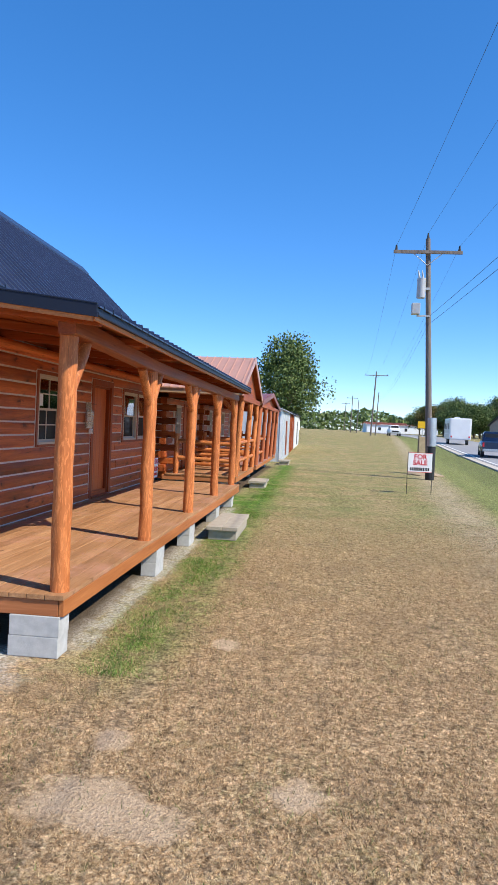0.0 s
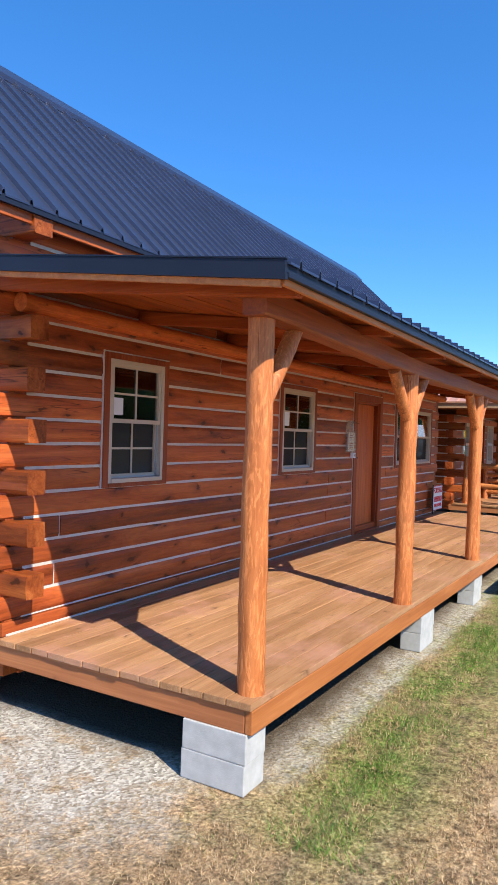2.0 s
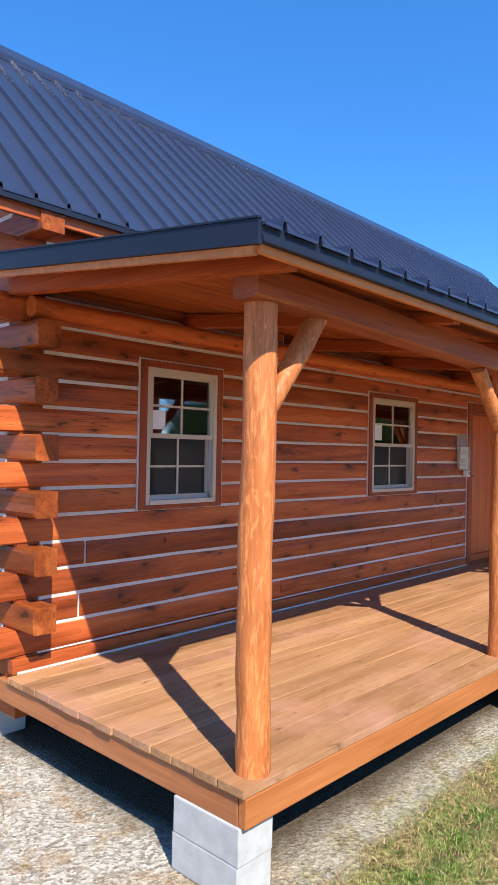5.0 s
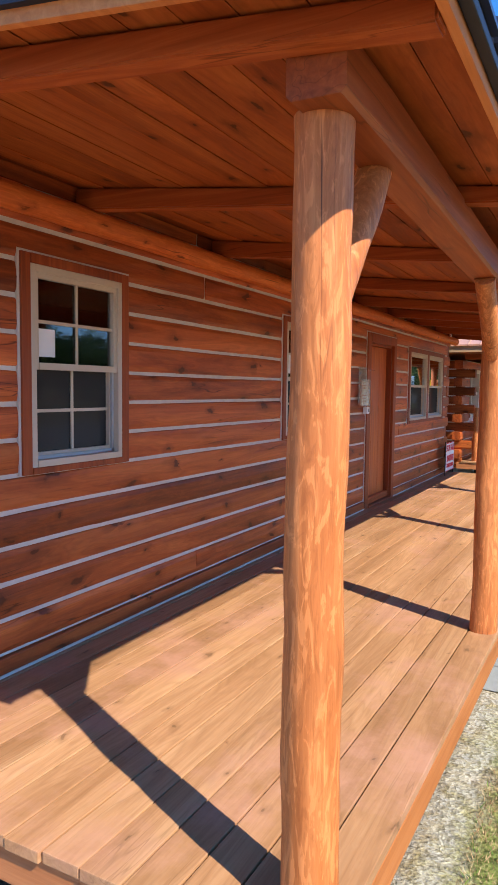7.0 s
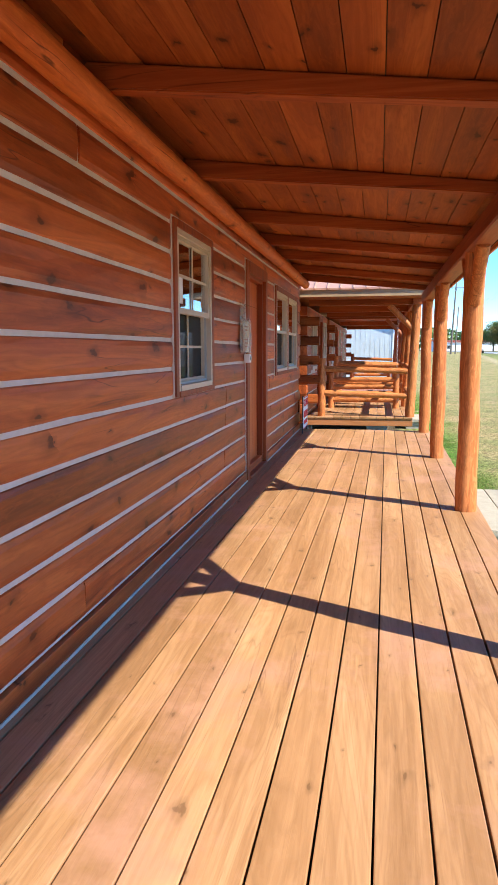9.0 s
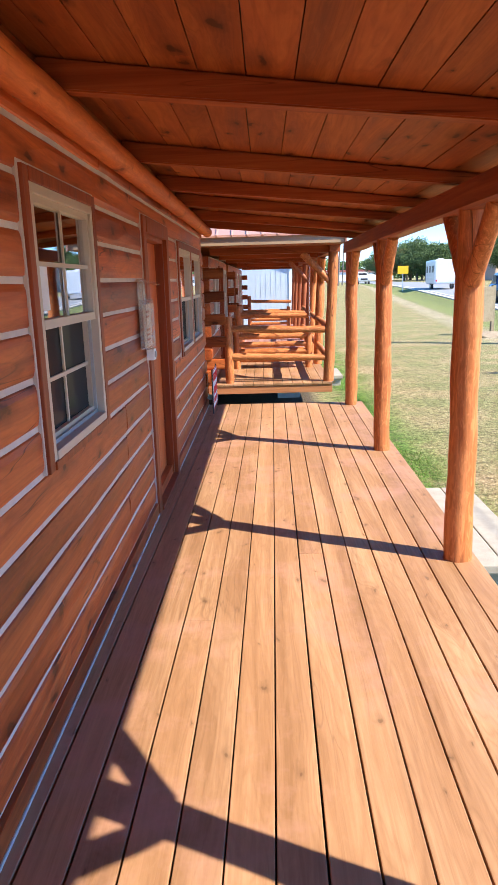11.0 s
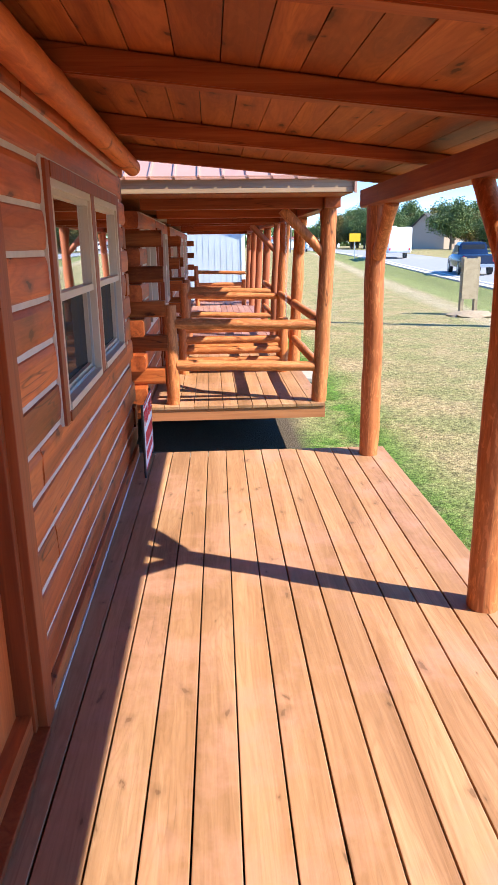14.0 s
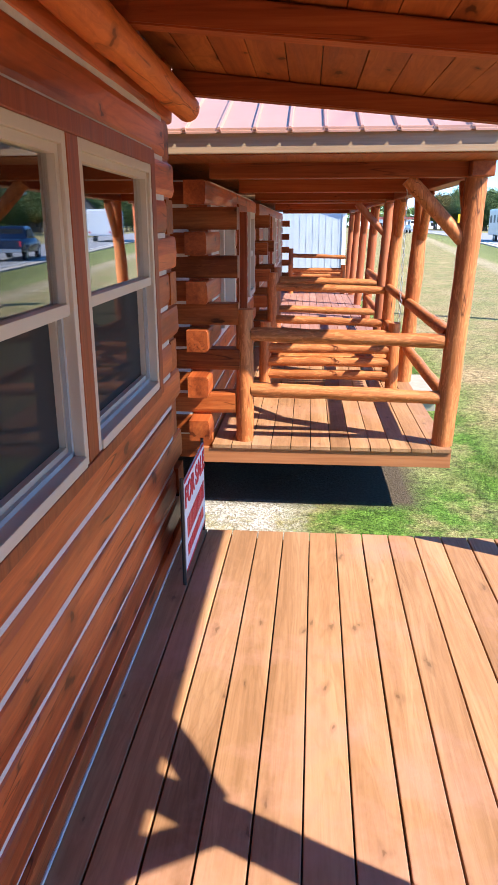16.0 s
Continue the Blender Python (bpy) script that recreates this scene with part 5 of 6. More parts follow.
# clear brochure box and key box beside the door
bx_ = thing("brochure_box", "clear plastic brochure box with papers on the log wall", "brochure box", "", (FACE + 0.012, 10.45, 1.64))
part("back_plate", boxed(0.0, 0.004, -0.13, 0.13, 0.0, 0.42, 0.001), CLEAR, bx_)
part("front_plate", boxed(0.05, 0.053, -0.12, 0.12, 0.0, 0.28, 0.001), CLEAR, bx_)
for yy in (-0.13, 0.127):
    part("side_plate", boxed(0.0045, 0.049, yy, yy + 0.003, 0.0, 0.30), CLEAR, bx_)
part("lid", sloped_board(-0.135, 0.135, 0.0, 0.425, 0.10, 0.39, 0.004), CLEAR, bx_)
lf = part("leaflet", boxed(0.02, 0.034, -0.105, 0.105, 0.008, 0.27, 0.001), plain("leaflet_paper", (0.72, 0.66, 0.52), 0.7, 0, 0.12, 14, 0.02), bx_, "printed cream leaflets")
pb = bmesh.new()
for zz in (0.05, 0.08, 0.11, 0.19, 0.22):
    box(pb, 0.0345, 0.0352, -0.08, 0.03 + 0.3 * (zz % 0.06), zz, zz + 0.012)
part("small_print", pb, BEAM, lf)
kb = thing("key_box", "small white plastic latch box beside the door", "key box", "", (FACE + 0.012, 10.54, 1.555))
part("case", boxed(0, 0.05, -0.04, 0.04, 0, 0.075, 0.006), WHITE, kb)
part("dial", tubed((0.05, 0, 0.038), (0.058, 0, 0.038), 0.02, n=12, rings=1), GREYMETAL, kb)


# ---- utility poles and wires ----
def utility_pole(x, y, h, arm, lean, can, label):
    z = ground_z(x, y)
    p = thing("utility_pole", label, "utility pole", "utility poles", (x, y, z))
    part("pole", tubed((0, 0, -0.1), (lean, 0, h), 0.15 * h / 10.5, 0.10 * h / 10.5, n=14, rings=10, rough=0.004, seed=x), GREYWOOD, p, smooth=True, sharp=60)
    if arm:
        za = h - 0.55
        ca = part("crossarm", boxed(lean - arm / 2, lean + arm / 2, -0.20, -0.10, za - 0.06, za + 0.06, 0.006), GREYWOOD, p)
        for s in (-1, 1):
            part("brace", tubed((lean + s * 0.55, -0.15, za - 0.05), (lean, -0.13, za - 0.5), 0.015, n=6, rings=1), GREYMETAL, p)
        for xo, zo in ((-arm / 2 + 0.1, za + 0.06), (arm / 2 - 0.12, za + 0.06)):
            part("insulator", tubed((lean + xo, -0.15, zo), (lean + xo, -0.15, zo + 0.2), 0.055, 0.03, n=10, rings=3), BLACK, ca, smooth=True)
        part("insulator", tubed((lean, 0, h), (lean, 0, h + 0.22), 0.055, 0.03, n=10, rings=3), BLACK, p, smooth=True)
    if can:
        t_ = part("transformer", tubed((-0.68, -0.1, h - 2.3), (-0.68, -0.1, h - 1.55), 0.17, n=18, rings=2), GREYMETAL, p, "grey transformer can", smooth=True)
        for xo in (-0.76, -0.62):
            part("bushing", tubed((xo, -0.1, h - 1.55), (xo - 0.06, -0.1, h - 1.25), 0.04, 0.025, n=8, rings=4), GREYMETAL, t_)
        part("bracket", boxed(-0.6, -0.35, -0.14, -0.06, h - 2.0, h - 1.9), GREYMETAL, t_)
        t2 = part("switch_box", boxed(-1.02, -0.7, -0.3, 0.0, h - 2.95, h - 2.52, 0.03), GREYMETAL, p, "grey switch box")
        part("arm", boxed(-0.8, -0.3, -0.12, -0.06, h - 3.02, h - 2.955), GREYMETAL, t2)
        part("meter_sleeve", tubed((0.02, -0.0, 1.3), (-0.02, 0, 2.4), 0.20, n=16, rings=2), STEEL, p, "pale metal sleeve", smooth=True)
        part("black_sleeve", tubed((0.02, 0, -0.05), (0.02, 0, 1.28), 0.18, n=16, rings=2), BLACK, p, "black lower sleeve", smooth=True)
    return p


utility_pole(4.33, 26.85, 9.3, 2.6, -0.5, True, "tall grey wooden utility pole with crossarm and transformer")
utility_pole(8.6, 118.0, 10.8, 4.0, 0.5, False, "grey wooden utility pole with crossarm beside the road")
utility_pole(9.7, 122.0, 7.6, 0, 0.3, False, "short grey wooden utility pole beside the road")
for x, y, h, a in ((8.3, 190.0, 10.0, 3.0), (10.0, 190.0, 9.0, 0), (9.0, 260.0, 11, 3.0)):
    utility_pole(x, y, h, a, 0.2, False, "distant grey wooden utility pole beside the road")


def wire(a, b_, sag, label="thin dark overhead power line between poles", r=0.005):
    bm = bmesh.new()
    prev, n = None, 18
    a, b_ = Vector(a), Vector(b_)
    for i in range(n + 1):
        f = i / n
        c = a.lerp(b_, f)
        c.z -= sag * 4 * f * (1 - f)
        row = [bm.verts.new(c + Vector((r * math.cos(k * 2.094), 0, r * math.sin(k * 2.094)))) for k in range(3)]
        if prev:
            for k in range(3):
                bm.faces.new((prev[k], prev[(k + 1) % 3], row[(k + 1) % 3], row[k]))
        prev = row
    tagged(part("power_line", bm, BLACK), label, "power line", "power lines")


for xo, zt in ((-1.2, 8.98), (0.0, 9.5), (1.18, 8.98)):
    wire((3.83 + xo, 26.7, zt), (9.1 + xo * 1.5, 118.0, 11.2), 1.0)
    wire((3.83 + xo, 26.7, zt), (3.7 + xo, -40.0, zt + 0.3), 0.7)
for zt in (6.3, 6.0):
    wire((4.0, 26.85, zt), (9.9, 122.0, zt + 1.6), 1.1)
    wire((4.0, 26.85, zt), (4.3, -40.0, zt + 0.2), 0.5, r=0.008)

# timber notice board on two posts, with a heap of soil
nb_ = thing("notice_board", "pale plywood board on two timber posts in the lawn", "notice board", "", (4.55, 30.0, ground_z(0, 30)))
nb_.rotation_euler = (0, 0, radians(14))
part("panel", boxed(-0.24, 0.24, -0.03, -0.008, 0.45, 1.62, 0.003), RAWWOOD, nb_, "weathered plywood panel")
for x in (-0.2, 0.28):
    part("post", boxed(x - 0.055, x + 0.055, -0.006, 0.10, -0.05, 1.66, 0.004), RAWWOOD, nb_)
hp = bmesh.new()
bmesh.ops.create_icosphere(hp, subdivisions=3, radius=1.0)
for v in hp.verts:
    v.co = Vector((v.co.x * 0.75, v.co.y * 0.55, v.co.z * 0.16)) * (1 + 0.25 * noise.noise(v.co * 2.5))
hp_ = part("soil_heap", hp, plain("loose_soil", (0.36, 0.28, 0.19), 0.95, 0, 0.2, 12, 0.8, 0.1), smooth=True)
hp_.location = (4.6, 29.6, ground_z(0, 30) - 0.02)
tagged(hp_, "low heap of pale loose soil around the board", "soil heap")

# yellow arrow sign beside the road
ys_ = thing("road_sign", "yellow diamond road sign on a steel post", "road sign", "", (12.6, 86.0, ground_z(0, 86)))
part("post", boxed(-0.04, 0.04, -0.03, 0.03, -0.1, 2.6), STEEL, ys_)
part("plate", boxed(-0.6, 0.6, -0.045, -0.032, 1.75, 2.6, 0.004), plain("sign_yellow", (0.85, 0.50, 0.01), 0.5, 0, 0.04, 3, 0.02), ys_, "yellow sign plate")


# ---- vehicles ----
def loft(bm, sections):
    """Bridge closed cross-sections (lists of points) and cap both ends."""
    rows = [[bm.verts.new(p) for p in s] for s in sections]
    n = len(rows[0])
    for a, b_ in zip(rows, rows[1:]):
        for i in range(n):
            bm.faces.new((a[i], a[(i + 1) % n], b_[(i + 1) % n], b_[i]))
    bm.faces.new(rows[0][::-1])
    bm.faces.new(rows[-1])


def pickup(at, turn, paint, label):
    """A pickup truck, nose towards +y."""
    p = thing("pickup_truck", label, "pickup truck", "", at)
    p.rotation_euler = (0, 0, radians(turn))

    def ring(y, w, z0, z1, r=0.12):
        return [(-w, y, z0), (w, y, z0), (w + 0.02, y, (z0 + z1) / 2), (w - 0.02, y, z1 - r), (w - r, y, z1), (-w + r, y, z1), (-w + 0.02, y, z1 - r), (-w - 0.02, y, (z0 + z1) / 2)]
    b = bmesh.new()
    loft(b, [ring(-2.75, 0.92, 0.55, 1.12), ring(-2.6, 0.97, 0.45, 1.18), ring(0.9, 0.98, 0.42, 1.18), ring(1.2, 0.98, 0.42, 1.2), ring(2.4, 0.95, 0.45, 1.10), ring(2.75, 0.86, 0.5, 0.98)])
    body = part("body", b, paint, p, smooth=True, sharp=40)
    c = bmesh.new()
    loft(c, [ring(-0.95, 0.88, 1.1, 1.25, 0.05), ring(-0.8, 0.80, 1.1, 1.88, 0.14), ring(0.75, 0.80, 1.1, 1.9, 0.14), ring(1.45, 0.88, 1.1, 1.22, 0.05)])
    cab = part("cab", c, paint, p, smooth=True, sharp=40)
    gl = bmesh.new()
    for s in (-1, 1):
        box(gl, s * 0.845 - 0.012, s * 0.845 + 0.012, -0.7, 0.75, 1.28, 1.72)
    part("side_glass", gl, BLACK, cab, "dark side windows")
    part("rear_glass", boxed(-0.68, 0.68, -0.90, -0.87, 1.32, 1.74), BLACK, cab, "dark rear window")
    wg = bmesh.new()
    v = [wg.verts.new(q) for q in ((-0.72, 1.36, 1.30), (0.72, 1.36, 1.30), (0.66, 0.90, 1.78), (-0.66, 0.90, 1.78))]
    wg.faces.new(v)
    bmesh.ops.solidify(wg, geom=wg.faces[:], thickness=0.03)
    part("windscreen", wg, BLACK, cab, "dark windscreen")
    for s in (-1, 1):
        for yy in (-1.75, 1.75):
            wl = part("wheel", tubed((s * 0.75, yy, 0.38), (s * 1.0, yy, 0.38), 0.38, n=22, rings=2), BLACK, p, "black tyre", smooth=True)
            part("rim", tubed((s * 1.0, yy, 0.38), (s * 1.012, yy, 0.38), 0.22, n=16, rings=1), STEEL, wl)
        part("headlight", boxed(s * 0.72 - 0.14, s * 0.72 + 0.14, 2.70, 2.775, 0.74, 0.92, 0.02), WHITE, p, "clear headlight")
        part("tail_light", boxed(s * 0.86 - 0.06, s * 0.86 + 0.06, -2.775, -2.70, 0.78, 1.08, 0.01), RED, p, "red tail light")
    part("bumper", boxed(-0.9, 0.9, 2.72, 2.86, 0.45, 0.66, 0.03), GREYMETAL, p)
    part("bumper", boxed(-0.9, 0.9, -2.88, -2.73, 0.45, 0.64, 0.03), STEEL, p)
    part("grille", boxed(-0.55, 0.55, 2.755, 2.79, 0.68, 0.95, 0.01), BLACK, p)
    return p


BLUE_PAINT = plain("dark_blue_car_paint", (0.02, 0.035, 0.08), 0.2, 0.3, 0.05, 2, 0.0)
WHITE_PAINT = plain("white_car_paint", (0.75, 0.76, 0.78), 0.25, 0.0, 0.03, 2, 0.0)
pickup((12.9, 122.0, ground_z(0, 122) + 0.05), 180, WHITE_PAINT, "white pickup truck driving on the road")
pickup((13.1, 53.0, ground_z(0, 53) + 0.05), -10, BLUE_PAINT, "dark blue pickup truck driving on the road")


def travel_trailer(at, turn):
    t_ = thing("travel_trailer", "white travel trailer with dark windows on the road", "travel trailer", "", at)
    t_.rotation_euler = (0, 0, radians(turn))
    part("body", boxed(-1.22, 1.22, -3.4, 3.4, 0.55, 3.05, 0.16), WHITE_PAINT, t_)
    st = bmesh.new()
    for s in (-1, 1):
        box(st, s * 1.224 - 0.003, s * 1.224 + 0.003, -3.1, 3.1, 1.2, 1.32)
    part("stripe", st, GREYMETAL, t_, "grey side stripe")
    for s in (-1, 1):
        for a, b_ in ((-2.6, -1.6), (-0.4, 0.5), (1.6, 2.7)):
            part("window", boxed(s * 1.225 - 0.012, s * 1.225 + 0.012, a, b_, 1.75, 2.45, 0.004), BLACK, t_, "dark tinted window")
        for yy in (-0.85, -0.05):
            wl = part("wheel", tubed((s * 0.98, yy, 0.34), (s * 1.2, yy, 0.34), 0.34, n=18, rings=1), BLACK, t_, "black tyre", smooth=True)
            part("rim", tubed((s * 1.2, yy, 0.34), (s * 1.21, yy, 0.34), 0.18, n=12, rings=1), STEEL, wl)
    part("roof_vent", boxed(-0.3, 0.3, 0.6, 1.3, 3.051, 3.25, 0.05), WHITE_PAINT, t_)
    part("drawbar", boxed(-0.06, 0.06, 3.4, 4.4, 0.5, 0.6), BLACK, t_)
    for s in (-1, 1):
        part("tail_light", boxed(s * 1.0 - 0.08, s * 1.0 + 0.08, -3.43, -3.39, 0.8, 1.0), RED, t_, "red tail light")


travel_trailer((16.4, 84.0, ground_z(0, 84) + 0.05), -5)

# ---- trees and the distance ----
def leaf_material(name, dark, mid, light):
    m, t, b, node = material(name)
    geo = node("ShaderNodeNewGeometry")
    c = ramp(node, t, geo.outputs["Random Per Island"], [(0.0, dark), (0.55, mid), (1.0, light)])
    t.links.new(c.outputs[0], b.inputs["Base Color"])
    b.inputs["Roughness"].default_value = 0.6
    b.inputs["Specular IOR Level"].default_value = 0.25
    return m


LEAF = leaf_material("oak_leaves", (0.04, 0.075, 0.022), (0.10, 0.155, 0.045), (0.20, 0.25, 0.08))
LEAF_DRY = leaf_material("turning_leaves", (0.07, 0.07, 0.02), (0.14, 0.13, 0.035), (0.25, 0.17, 0.045))
BARK = wood("bark", (0.07, 0.055, 0.042), (0.13, 0.105, 0.085), (0.20, 0.17, 0.14), 2, 0.9, 0, 0.9, 0.1)


def crown_mesh(name, h, w, leaves, size, seed, mat):
    """Leaves in uneven clumps round many limb ends, with gaps between them."""
    rg = np.random.RandomState(seed)
    ncl = max(16, leaves // 110)
    cl = []
    while len(cl) < ncl:
        q = rg.uniform(-1, 1, 3)
        r = np.linalg.norm(q)
        if r > 1 or r < 0.25:
            continue
        zf = (q[2] + 1) / 2
        wid = rg.uniform(0.8, 1.15) * (0.5 + 0.6 * math.sin(math.pi * min(1, 0.18 + zf * 0.82))) * 0.5 * w
        cl.append((q[0] * wid * rg.uniform(0.75, 1.1), q[1] * wid * rg.uniform(0.75, 1.1), h * (0.22 + 0.76 * zf)))
    cl = np.array(cl)
    pick = rg.randint(0, ncl, leaves)
    spread = np.array([w, w, h * 0.85]) * 0.075
    c = cl[pick] + np.clip(rg.normal(0, 1, (leaves, 3)), -1.9, 1.9) * spread * rg.uniform(0.6, 1.2, ncl)[pick][:, None]
    u = rg.normal(0, 1, (leaves, 3))
    u /= np.linalg.norm(u, axis=1)[:, None]
    v = np.cross(u, rg.normal(0, 1, (leaves, 3)))
    v /= np.linalg.norm(v, axis=1)[:, None]
    s = (size * rg.uniform(0.6, 1.3, leaves))[:, None]
    pts = np.stack([c - u * s, c + v * s * 0.6, c + u * s, c - v * s * 0.6], 1).reshape(-1, 3)
    me = bpy.data.meshes.new(name)
    me.from_pydata(pts.tolist(), [], [(4 * i, 4 * i + 1, 4 * i + 2, 4 * i + 3) for i in range(leaves)])
    me.materials.append(mat)
    return me, cl


def tree(at, h, w, leaves, size, seed, mat, label, group=""):
    t_ = thing("tree", label, "tree", group, at)
    me, cl = crown_mesh("crown", h, w, leaves, size, seed, mat)
    cr = new("crown", me)
    cr.parent = t_
    tb = bmesh.new()
    tube(tb, (0, 0, -0.2), (0.1, 0, h * 0.5), h * 0.028, h * 0.016, n=10, rings=6, rough=h * 0.003, seed=seed)
    rr = random.Random(seed)
    for i in range(9):
        e = cl[rr.randrange(len(cl))]
        z0_ = h * rr.uniform(0.18, 0.48)
        tube(tb, (0.1 * z0_ / h, 0, z0_), tuple(float(q) for q in e), h * 0.011, h * 0.003, n=6, rings=4, rough=h * 0.002, seed=seed + i)
    part("trunk", tb, BARK, t_, smooth=True)
    return t_


tree((-4.6, 92.0, ground_z(0, 92)), 13.0, 10.6, 15000, 0.20, 3, LEAF, "large broad-crowned green oak behind the sheds")
masters = [tree((60 + 9 * i, 150 + 14 * i, 0.9), 10 + 1.2 * (i % 3), 9 + i % 4, 9000, 0.21, 20 + i, LEAF if i % 5 else LEAF_DRY, "broad green tree across the road", "trees across the road") for i in range(5)]
rt = random.Random(9)
for i in range(84):
    f = i / 83
    y = 70 + 170 * f + rt.uniform(-10, 10)
    x = 31 + 24 * rt.random() + 16 * (1 - f) ** 2 + (12 if 0.38 < f < 0.5 else 0)
    o = copy_thing(masters[i % 5], Matrix.Translation((x, y, ground_z(0, y))) @ Matrix.Rotation(rt.uniform(0, 6.28), 4, "Z") @ Matrix.Diagonal((1, 1, 1, 1)))
    k_ = rt.uniform(0.6, 0.95)
    o.scale = (k_, k_, k_ * rt.uniform(0.85, 1.1))
# far woods along the horizon
wv, wf = [], []
rg = np.random.RandomState(5)
for i in range(34000):
    az = math.radians(rg.uniform(-60, 75))
    d = rg.uniform(420, 520)
    x, y = d * math.sin(az), d * math.cos(az)
    hh = 11.5 + 4.5 * noise.noise(Vector((az * 9, 1.0, 0))) + 2.5 * noise.noise(Vector((az * 40, 4.0, 0)))
    z = 0.5 + max(1.0, hh) * rg.uniform(0, 1) ** 0.7
    s = rg.uniform(0.8, 2.0)
    q = rg.normal(0, 1, (2, 3))
    q /= np.linalg.norm(q, axis=1)[:, None]
    b0 = len(wv)
    for k_, l_ in ((-1, 0), (0, -0.7), (1, 0), (0, 0.7)):
        p = np.array((x, y, z)) + s * (q[0] * k_ + q[1] * l_)
        wv.append((float(p[0]), float(p[1]), float(max(p[2], 0.2))))
    wf.append((b0, b0 + 1, b0 + 2, b0 + 3))
wme = bpy.data.meshes.new("far_woods")
wme.from_pydata(wv, [], wf)
wme.materials.append(LEAF)
tagged(new("far_woods", wme), "distant dark green woods along the horizon", "woods", kind="stuff")


def far_house(at, turn, w, d, h, rise, wall_mat, roof_mat, label):
    c = thing("house", label, "house", "houses across the road", at)
    c.rotation_euler = (0, 0, radians(turn))
    for a in ((-w / 2, w / 2, -d / 2, -d / 2 + 0.25), (-w / 2, w / 2, d / 2 - 0.25, d / 2), (-w / 2, -w / 2 + 0.25, -d / 2 + 0.26, d / 2 - 0.26), (w / 2 - 0.25, w / 2, -d / 2 + 0.26, d / 2 - 0.26)):
        part("wall", boxed(*a, -0.1, h), wall_mat, c)
    r = bmesh.new()
    o = 0.5
    for s in (-1, 1):
        v = [r.verts.new(q) for q in ((-w / 2 - o, s * (d / 2 + o), h - 0.15), (w / 2 + o, s * (d / 2 + o), h - 0.15), (w / 2 + o, 0, h + rise), (-w / 2 - o, 0, h + rise))]
        r.faces.new(v)
    bmesh.ops.solidify(r, geom=r.faces[:], thickness=0.12)
    part("roof", r, roof_mat, c)
    g = bmesh.new()
    for xx in (-w / 2 + 0.02, w / 2 - 0.14):
        pts = ((-d / 2, h), (d / 2, h), (0, h + rise - 0.1))
        va, vb = [g.verts.new((xx, y, z)) for y, z in pts], [g.verts.new((xx + 0.12, y, z)) for y, z in pts]
        g.faces.new(va)
        g.faces.new(vb)
        for i in range(3):
            g.faces.new((va[i], va[(i + 1) % 3], vb[(i + 1) % 3], vb[i]))
    part("gable", g, wall_mat, c)
    for xx in (-w * 0.32, w * 0.05, w * 0.34):
        part("window", boxed(xx - 0.55, xx + 0.55, -d / 2 - 0.03, -d / 2 - 0.002, 1.0, 2.3), BLACK, c, "dark window")
    part("door", boxed(-w * 0.14 - 0.5, -w * 0.14 + 0.5, -d / 2 - 0.03, -d / 2 - 0.002, 0.1, 2.2), WHITE, c)
    return c


SHINGLE = plain("grey_shingles", (0.16, 0.155, 0.16), 0.9, 0, 0.2, 3, 0.5)
BRICKISH = plain("tan_brick_wall", (0.42, 0.33, 0.27), 0.85, 0, 0.15, 6, 0.4)
far_house((44, 148, 0.9), 35, 15, 9, 3.0, 3.6, BRICKISH, SHINGLE, "tan single-storey house with steep grey roof")
far_house((62, 96, 0.7), 30, 13, 8, 2.8, 2.2, GREYMETAL, SHINGLE, "grey single-storey house under trees")
far_house((34, 300, 0.9), 5, 30, 12, 3.6, 0.9, WHITE, plain("rust_red_roof", (0.42, 0.12, 0.06), 0.5, 0.2, 0.08, 1, 0.05), "long white commercial building with rust-red roof")
far_house((-14, 210, 0.9), -10, 14, 9, 3.0, 2.0, WHITE, SHINGLE, "white house beyond the sheds")


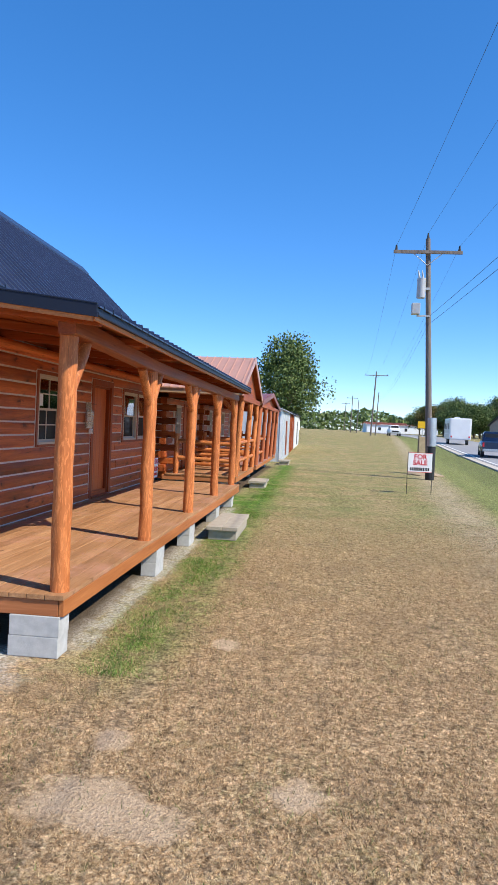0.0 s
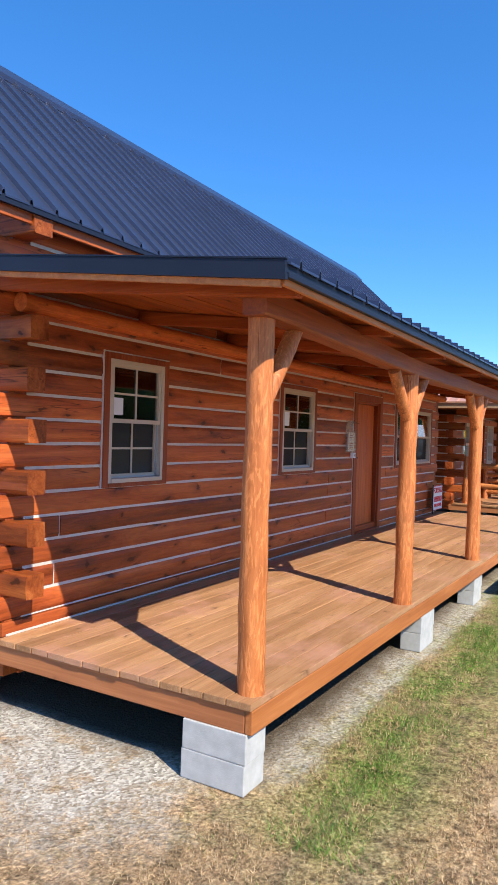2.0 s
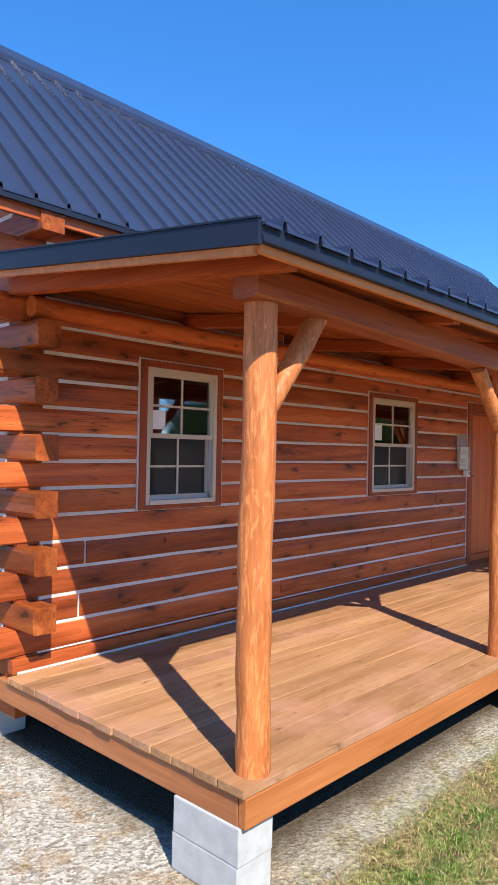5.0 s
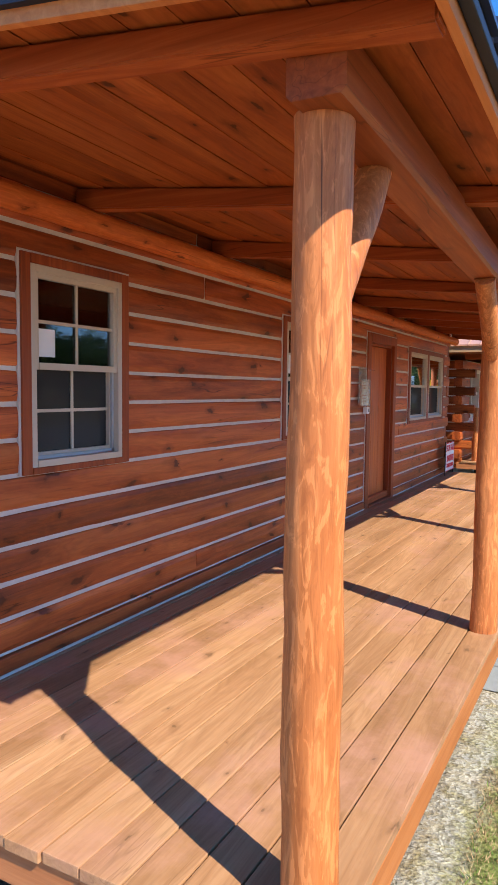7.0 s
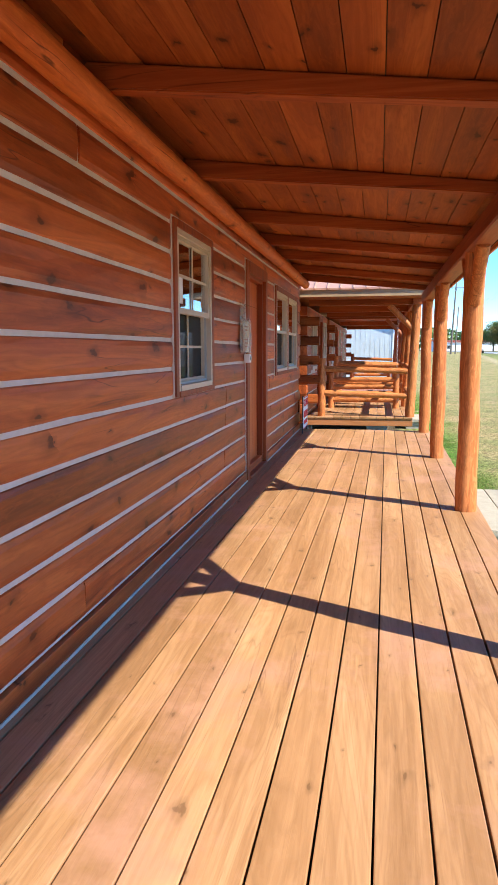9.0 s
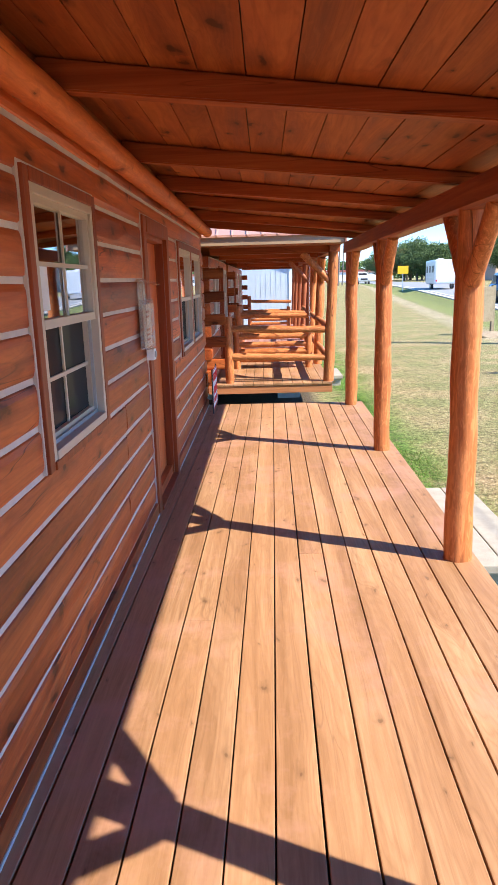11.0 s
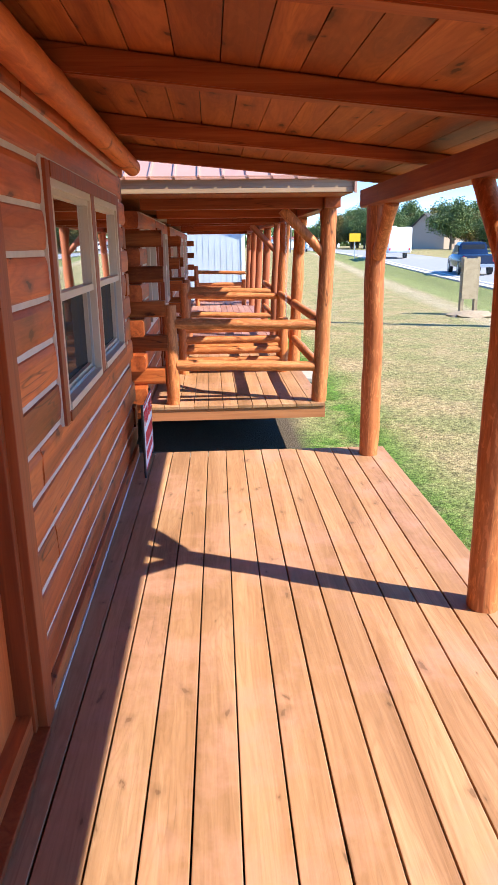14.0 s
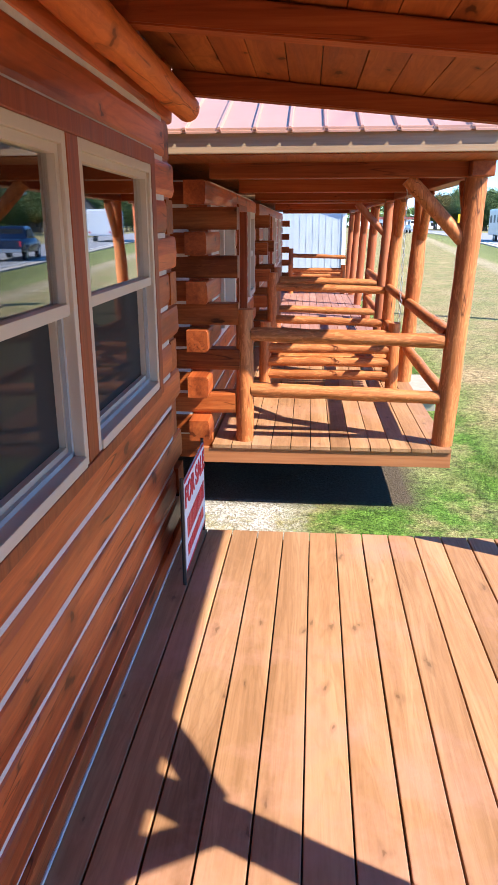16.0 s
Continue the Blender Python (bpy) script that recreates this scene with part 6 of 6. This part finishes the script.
# ---- grass ----
def grass(name, n, x0, x1, y0, y1, hmin, hmax, wid, cols, seed, label, keep):
    rg = np.random.RandomState(seed)
    xy = np.stack([rg.uniform(x0, x1, n), y0 + (y1 - y0) * rg.uniform(0, 1, n) ** 1.25], 1)
    ok = np.array([keep(x, y, rg.uniform()) for x, y in xy])
    xy = xy[ok]
    n = len(xy)
    z = np.array([ground_height(x, y) for x, y in xy])
    base = np.column_stack([xy, z])
    an, le = rg.uniform(0, 2 * np.pi, n), rg.uniform(0.25, 1.3, n)
    h = rg.uniform(hmin, hmax, n)
    side = np.column_stack([np.cos(an), np.sin(an), np.zeros(n)]) * (wid * rg.uniform(0.6, 1.4, n))[:, None]
    a2 = rg.uniform(0, 2 * np.pi, n)
    tip = base + np.column_stack([np.cos(a2) * le * h, np.sin(a2) * le * h, h])
    pts = np.stack([base - side, base + side, tip], 1).reshape(-1, 3)
    me = bpy.data.meshes.new(name)
    me.from_pydata(pts.tolist(), [], [(3 * i, 3 * i + 1, 3 * i + 2) for i in range(n)])
    me.materials.append(leaf_material(name + "_blades", *cols))
    tagged(new(name, me), label, "grass", kind="stuff")


def open_ground(x, y):
    return not (x < -1.72 and y > 4.4) and not (-1.75 < x < -1.1 and 10.2 < y < 12.1)


def dry_keep(x, y, r):
    if not open_ground(x, y):
        return False
    if x < -1.9 and y > 3.4 + 0.6 * noise.noise(Vector((x, y, 3))):
        return r < 0.15
    if r > max(0.0, 15.0 - y) / 8.0:
        return False
    bare = noise.noise(Vector((x * 1.1, y * 1.1, 7)))
    soil_ = any(((x - a) / p) ** 2 + ((y - b) / q) ** 2 < 1.0 + 0.7 * noise.noise(Vector((x * 6, y * 6, 1))) for a, b, p, q in SOIL)
    return r < (0.02 if soil_ else 0.55 if bare > 0.2 else 1.0)


grass("dry_grass", 620000, -3.4, 3.6, 0.9, 15.0, 0.008, 0.032, 0.0017, ((0.16, 0.09, 0.04), (0.46, 0.30, 0.155), (0.68, 0.51, 0.29)), 1, "short dry straw-coloured mown grass", dry_keep)
grass("green_grass", 90000, -3.4, 4.5, 0.9, 22.0, 0.012, 0.045, 0.002, ((0.045, 0.075, 0.015), (0.13, 0.165, 0.04), (0.28, 0.31, 0.10)), 2, "scattered green grass blades in the lawn",
      lambda x, y, r: open_ground(x, y) and r < max(0.0, 22.0 - y) / 8.0 and r < 0.16 + 0.9 * max(0, noise.noise(Vector((x * 0.9, y * 0.9, 1)))) and not (x < -1.9 and y > 3.6))
grass("porch_grass", 150000, -1.95, -0.4, 4.4, 21.0, 0.012, 0.055, 0.0022, ((0.05, 0.10, 0.014), (0.14, 0.24, 0.035), (0.30, 0.42, 0.10)), 3, "lush green grass along the porch edge",
      lambda x, y, r: open_ground(x, y) and r < math.exp(-((x + 1.34) / 0.32) ** 2) * max(0, 0.15 + 1.3 * noise.noise(Vector((x * 1.3, y * 0.9, 5))) + 0.5 * noise.noise(Vector((x * 5, y * 5, 2)))) )
